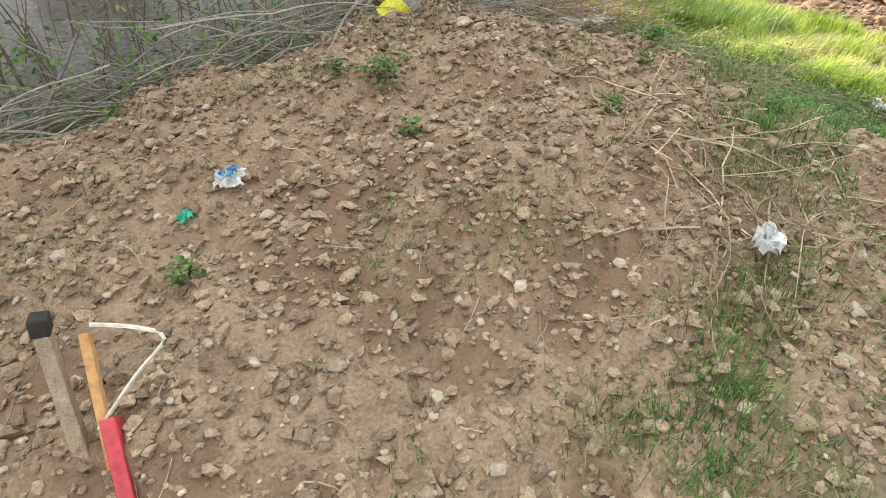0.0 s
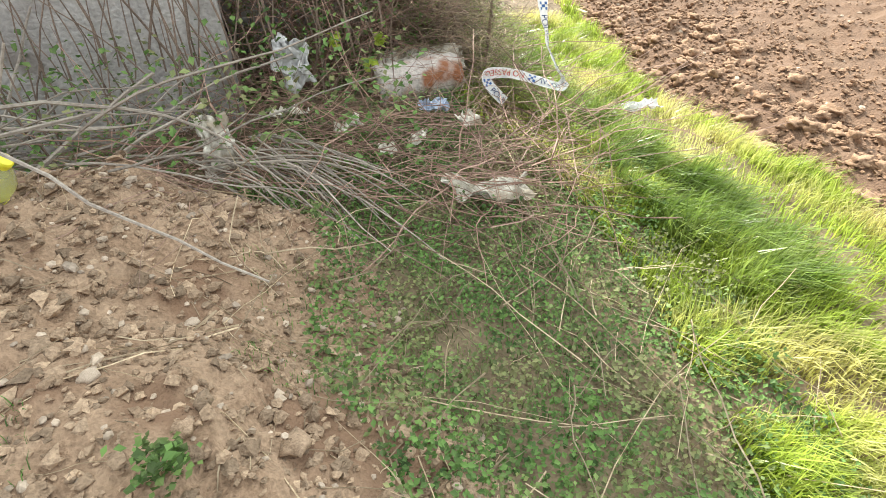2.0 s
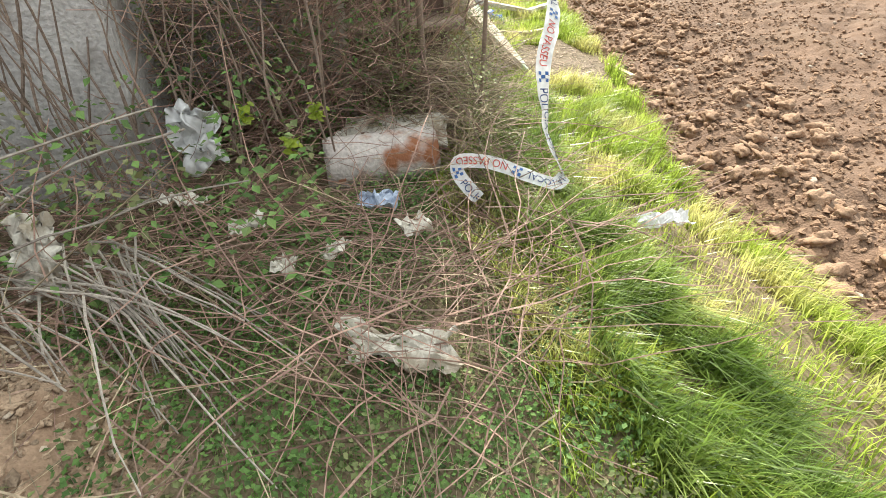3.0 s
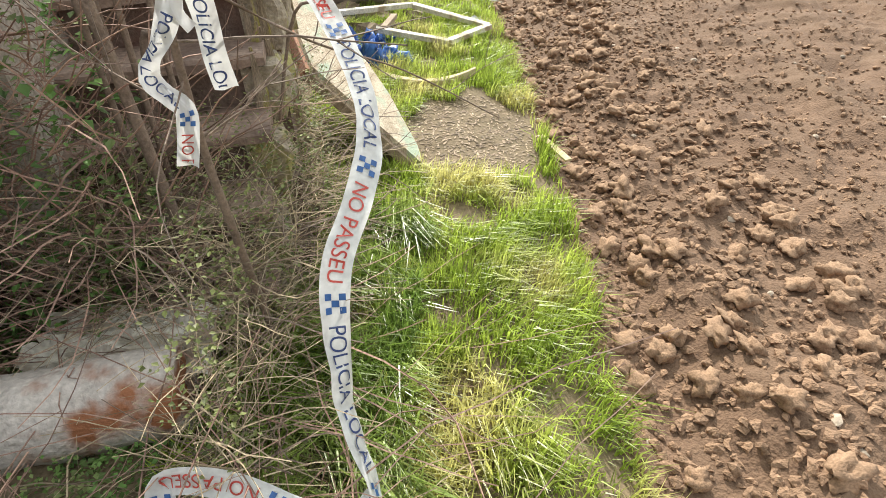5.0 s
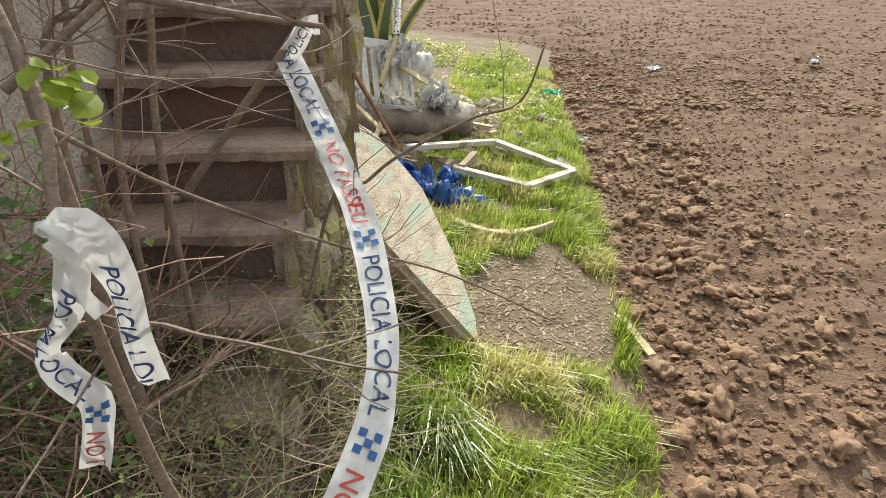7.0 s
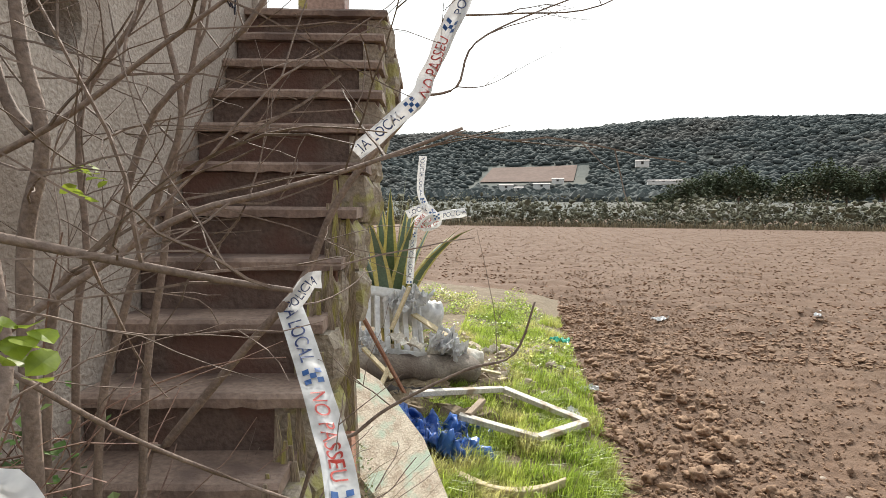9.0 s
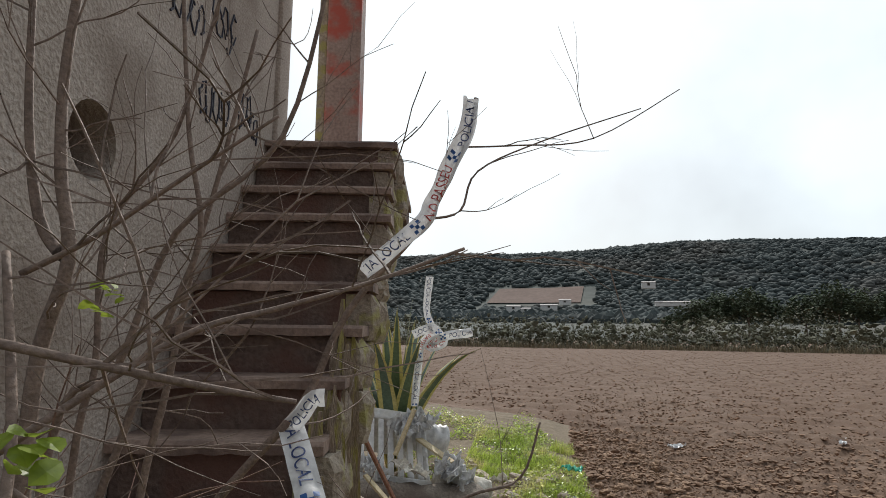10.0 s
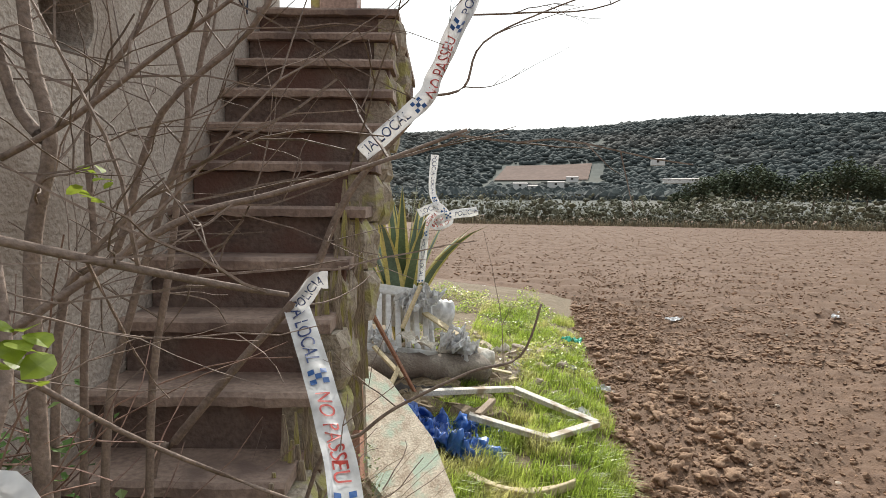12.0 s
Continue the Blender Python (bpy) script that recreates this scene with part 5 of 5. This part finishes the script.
beam(s, (-2.843, -3.475, 0.620), (-2.835, -3.470, 0.660), 0.042, 0.036, (1, 0, 0))
part("stake_cap", s, DARK, st, "dark worn stake end", 0.004)
s = Soup()
beam(s, (-2.807, -3.859, 0.184), (-2.772, -3.489, 0.600), 0.026, 0.02, (1, 0, 0))
part("orange_stake", s, ORANGE, st, "orange-brown stake", 0.003)
s = Soup()
beam(s, (-2.772, -3.801, 0.295), (-2.769, -3.613, 0.470), 0.055, 0.03, (1, 0, 0))
part("red_sleeve", s, REDP, st, "faded red plastic sleeve", 0.004)
s = Soup()
s.tube(spline([(-2.753, -3.493, 0.620), (-2.667, -3.545, 0.620), (-2.621, -3.581, 0.600), (-2.696, -3.593, 0.540), (-2.790, -3.633, 0.470)], 4), 0.005, 0.004, 5)
part("strap", s, PAPER, st, "pale curled strap")

# ---- distance ----
# colour holds the blue of distance haze and the darkness of backlit trees
WOODS = mat("hazy_distant_woods", (0.042, 0.055, 0.056), (0.066, 0.08, 0.076), 0.03, 0.95, 0.0, 0.4, (0.078, 0.078, 0.07), 0.012, island=0.2)
BUSH = mat("scrub_leaves", (0.10, 0.105, 0.068), (0.185, 0.178, 0.118), 0.4, 0.9, 0.0, 2.0, island=0.4)
PINE = mat("pine_needles", (0.065, 0.085, 0.045), (0.105, 0.13, 0.07), 0.6, 0.9, 0.0, 3.0, island=0.35)
DRYG = mat("dry_grass", (0.20, 0.165, 0.10), (0.31, 0.255, 0.155), 0.6, 0.9, 0.0, 3.0, island=0.3)
HOUSEW = mat("house_white", (0.60, 0.59, 0.57), (0.70, 0.69, 0.67), 0.8, 0.9, 0.1)
ROOF = mat("house_roof", (0.45, 0.40, 0.38), (0.58, 0.54, 0.52), 0.8, 0.9, 0.1)


def hill_z(x, y):
    t = sstep(240, 520, y)
    return t * (71 + 0.02 * x + 4 * nz(x, 0, 0.008) + 2.0 * nz(x, y, 0.03)) + 7 * sstep(60, 200, y) * (1 - t) - 1.5 * sstep(52, 70, y)


s = Soup()
hx, hy = [-900 + 30 * k for k in range(61)], [54 + 12 * k for k in range(60)]
s.v = [(x, y, hill_z(x, y)) for y in hy for x in hx]
s.f = [(j * 61 + i, j * 61 + i + 1, (j + 1) * 61 + i + 1, (j + 1) * 61 + i) for j in range(59) for i in range(60)]
tagged(part("backdrop_hill", s, HILL, None, "", 0, True), "wooded hillside beyond the field", "hill", kind="structure")
trees = []
for _ in range(19000):
    y = 262 + rng.random() * 290
    x = rng.uniform(-0.62 * y - 60, 0.5 * y + 60)
    if 300 < y < 355 and -70 < x < -8:
        continue
    w = rng.uniform(0.8, 2.5) * (1.35 if y > 505 else 1.0)
    trees.append((x, y, hill_z(x, y) + w * 0.25, w * 1.2, rng.uniform(0, 6), 0, rng.uniform(0.8, 1.3)))
scatter("hill_woods", [lump(70 + k, 1, 0.5, 0.62) for k in range(6)], trees, WOODS, "dark woods covering the distant hillside", "woods", True)
hill_count = len(trees)
for _ in range(2600):
    y = rng.uniform(150, 246)
    w = rng.uniform(1.0, 2.2)
    x = rng.uniform(-0.6 * y, 0.55 * y)
    if not (-50 < x < 36 and y > 195):
        trees.append((x, y, hill_z(0, y) + w * 0.2, w, rng.uniform(0, 6), 0, rng.uniform(0.8, 1.4)))
scatter("valley_trees", [lump(75 + k, 1, 0.6, 0.9) for k in range(5)], trees[hill_count:], WOODS, "dull green trees on the valley floor", "woods")
scrub = []
for _ in range(4200):
    y = 53 + rng.random() * 12
    x = rng.uniform(-60, 70)
    top = 2.4 + 1.3 * nz(x, y, 0.12) + 0.6 * nz(x, y, 0.5)
    scrub.append((x, y, rng.random() * top - 0.2, rng.uniform(0.1, 0.32), rng.uniform(0, 6), rng.uniform(-1, 1), rng.uniform(0.6, 1.6)))
scatter("scrub_hedge", [lump(80 + k, 1, 1.0, 0.9) for k in range(5)], scrub, BUSH, "grey-green scrub along the far field edge", "scrub")
sp = []
for _ in range(50000):
    y = 52.5 + rng.random() * 8
    x = rng.uniform(-50, 60)
    sp.append((x, y, rng.random() ** 1.4 * (2.4 + 2.2 * nz(x, y, 0.16) + 0.8 * nz(x, y, 0.7))))
leaves("scrub_leaves", sp, 0.22, BUSH, "loose leafy tops of the far scrub", "scrub", 11)
tuft = [(rng.uniform(-50, 60), rng.uniform(51.3, 53.5), -0.05, rng.uniform(0.4, 1.4)) for _ in range(9000)]
blades("far_dry_grass", tuft, 0.3, 0.9, 0.06, DRYG, "pale dry grass at the far field edge", (0, 0), 0.8, 12)


def pine(x, y, h, seed):
    r8 = random.Random(seed)
    ob = thing("pine_tree", "broad dark green pine beyond the field", "tree", pose(x, y, -1.5), "pines beyond the field")
    s = Soup()
    s.tube(spline([(0, 0, 0), (0.2, 0, h * 0.3), (0.1, 0.1, h * 0.7)], 3), 0.22, 0.1, 6)
    for _ in range(6):
        a = r8.uniform(0, 6.28)
        s.tube([(0.1, 0, h * 0.45), (math.cos(a) * 1.2, math.sin(a) * 1.2, h * 0.65), (math.cos(a) * 2.2, math.sin(a) * 2.2, h * 0.8)], 0.1, 0.03, 4)
    part("trunk", s, BARK, ob)
    vs = []
    for _ in range(3600):
        a, q = r8.uniform(0, 6.28), math.sqrt(r8.random())
        rad = h * 0.36 * (1 + 0.35 * math.sin(a * 3 + seed) + 0.2 * math.sin(a * 7))
        vs.append((q * rad * math.cos(a), q * rad * math.sin(a), h * (0.52 + 0.42 * r8.random() * math.sqrt(max(0.05, 1 - q * q)) + 0.06 * math.sin(a * 5 + q * 6))))
    cr = leaves("crown", vs, 0.5, PINE, "", "", seed, "")
    cr.parent = ob
    return ob


for k, (x, y, h) in enumerate(((14, 104, 8.5), (18, 108, 10), (21.5, 105, 10.5), (25, 110, 9.6), (30, 106, 9.4), (34, 104, 11.2), (38, 108, 10.2), (42, 105, 10.5), (46.5, 108, 10.5), (51, 106, 10.0), (56, 108, 10), (10.5, 112, 6), (61, 108, 10))):
    pine(x, y, h, 300 + k)


def farmhouse(x, y, z, w, d, h, turn, seed):
    ob = thing("farmhouse", "small white farmhouse with pale flat roof in the distance", "house", pose(x, y, z, 0, 0, turn), "distant houses")
    s = Soup()
    s.box(-w / 2, w / 2, -d / 2, d / 2, -0.8, h)
    part("wall", s, HOUSEW, ob)
    s = Soup()
    s.add([(-w / 2 - 0.3, -d / 2 - 0.3, h), (w / 2 + 0.3, -d / 2 - 0.3, h), (w / 2 + 0.3, d / 2 + 0.3, h), (-w / 2 - 0.3, d / 2 + 0.3, h), (-w / 2, 0, h + 0.5), (w / 2, 0, h + 0.5)],
          [(0, 1, 5, 4), (2, 3, 4, 5), (0, 4, 3), (1, 2, 5), (3, 2, 1, 0)])
    part("roof", s, ROOF, ob)
    for k in range(max(1, int(w / 4))):
        s = Soup()
        cx = -w / 2 + (k + 0.5) * w / max(1, int(w / 4))
        s.box(cx - 0.5, cx + 0.5, -d / 2 - 0.05, -d / 2 + 0.02, 0.3, h - 0.3)
        part("window", s, DARK, ob)
    return ob


for k, (x, y, z, w, d, h, a) in enumerate(((-41, 250, 10.2, 6, 5, 1.5, 10), (-36, 255, 9.6, 4, 4, 1.3, -5), (-26, 252, 10.8, 7, 5, 1.5, 5), (-20, 262, 13.5, 5, 4, 1.4, 0), (15, 262, 20.5, 5.5, 4, 1.8, 0), (25, 256, 12.8, 16, 4, 0.8, 3), (18, 250, 6.5, 8, 4, 0.8, 0), (19, 246, 3.4, 3, 3, 1.6, 0))):
    farmhouse(x, y, z, w, d, h, a, k)
s = Soup()
vs = [(x, y, hill_z(x, y) + 0.6) for y in (312, 325, 338, 350) for x in (-66, -50, -34, -16)]
s.add(vs, [(j * 4 + i, j * 4 + i + 1, j * 4 + 5 + i, j * 4 + 4 + i) for j in range(3) for i in range(3)])
tagged(part("far_field", s, mat("far_soil", (0.12, 0.07, 0.05), (0.16, 0.10, 0.075), 0.1, 0.95, 0.0, 0.5)), "reddish ploughed field on the far slope", "field", kind="structure")

# ---- pieces of the ground that can be told apart ----
CLODP = mat("single_clod_soil", (0.23, 0.14, 0.085), (0.34, 0.22, 0.14), 1.5, 0.95, 0.35, 6)
HEAPP = mat("heap_clod_soil", (0.27, 0.185, 0.12), (0.40, 0.29, 0.20), 1.5, 0.95, 0.35, 6)
CLODS = []
for k in range(6):
    v_, f_ = lump(k + 120, 3, 0.85, 0.68)
    CLODS.append(big_mesh("clod", v_, f_, CLODP, True))
for k, (x, y, z, size, turn, tilt, stretch) in enumerate(sorted(near[:300], key=lambda p: -p[3])):
    size = max(size, 0.016)
    c_ = new("clod", CLODS[k % 6])
    c_.parent = ground_ob
    c_.matrix_basis = pose(x, y, height(x, y) + size * 0.3, math.degrees(tilt), 0, math.degrees(turn)) @ Matrix.Diagonal((size * stretch, size, size, 1))
PEB = []
for k in range(5):
    v_, f_ = lump(k + 140, 2, 0.7, 0.6)
    PEB.append(big_mesh("stone", v_, f_, STONE if k == 1 else HEAPP, True))
placed = 0
while placed < 150:
    x, y = rng.uniform(-3.6, 0.1), rng.uniform(-4.2, -1.6)
    if mound(x, y) < 0.04:
        continue
    placed += 1
    size = 0.010 + 0.02 * rng.random() ** 2
    c_ = new("stone", PEB[placed % 5])
    c_.parent = ground_ob
    c_.matrix_basis = pose(x, y, height(x, y) + size * 0.3, rng.uniform(-20, 20), 0, rng.uniform(0, 360)) @ Matrix.Diagonal((size * 1.25, size, size, 1))
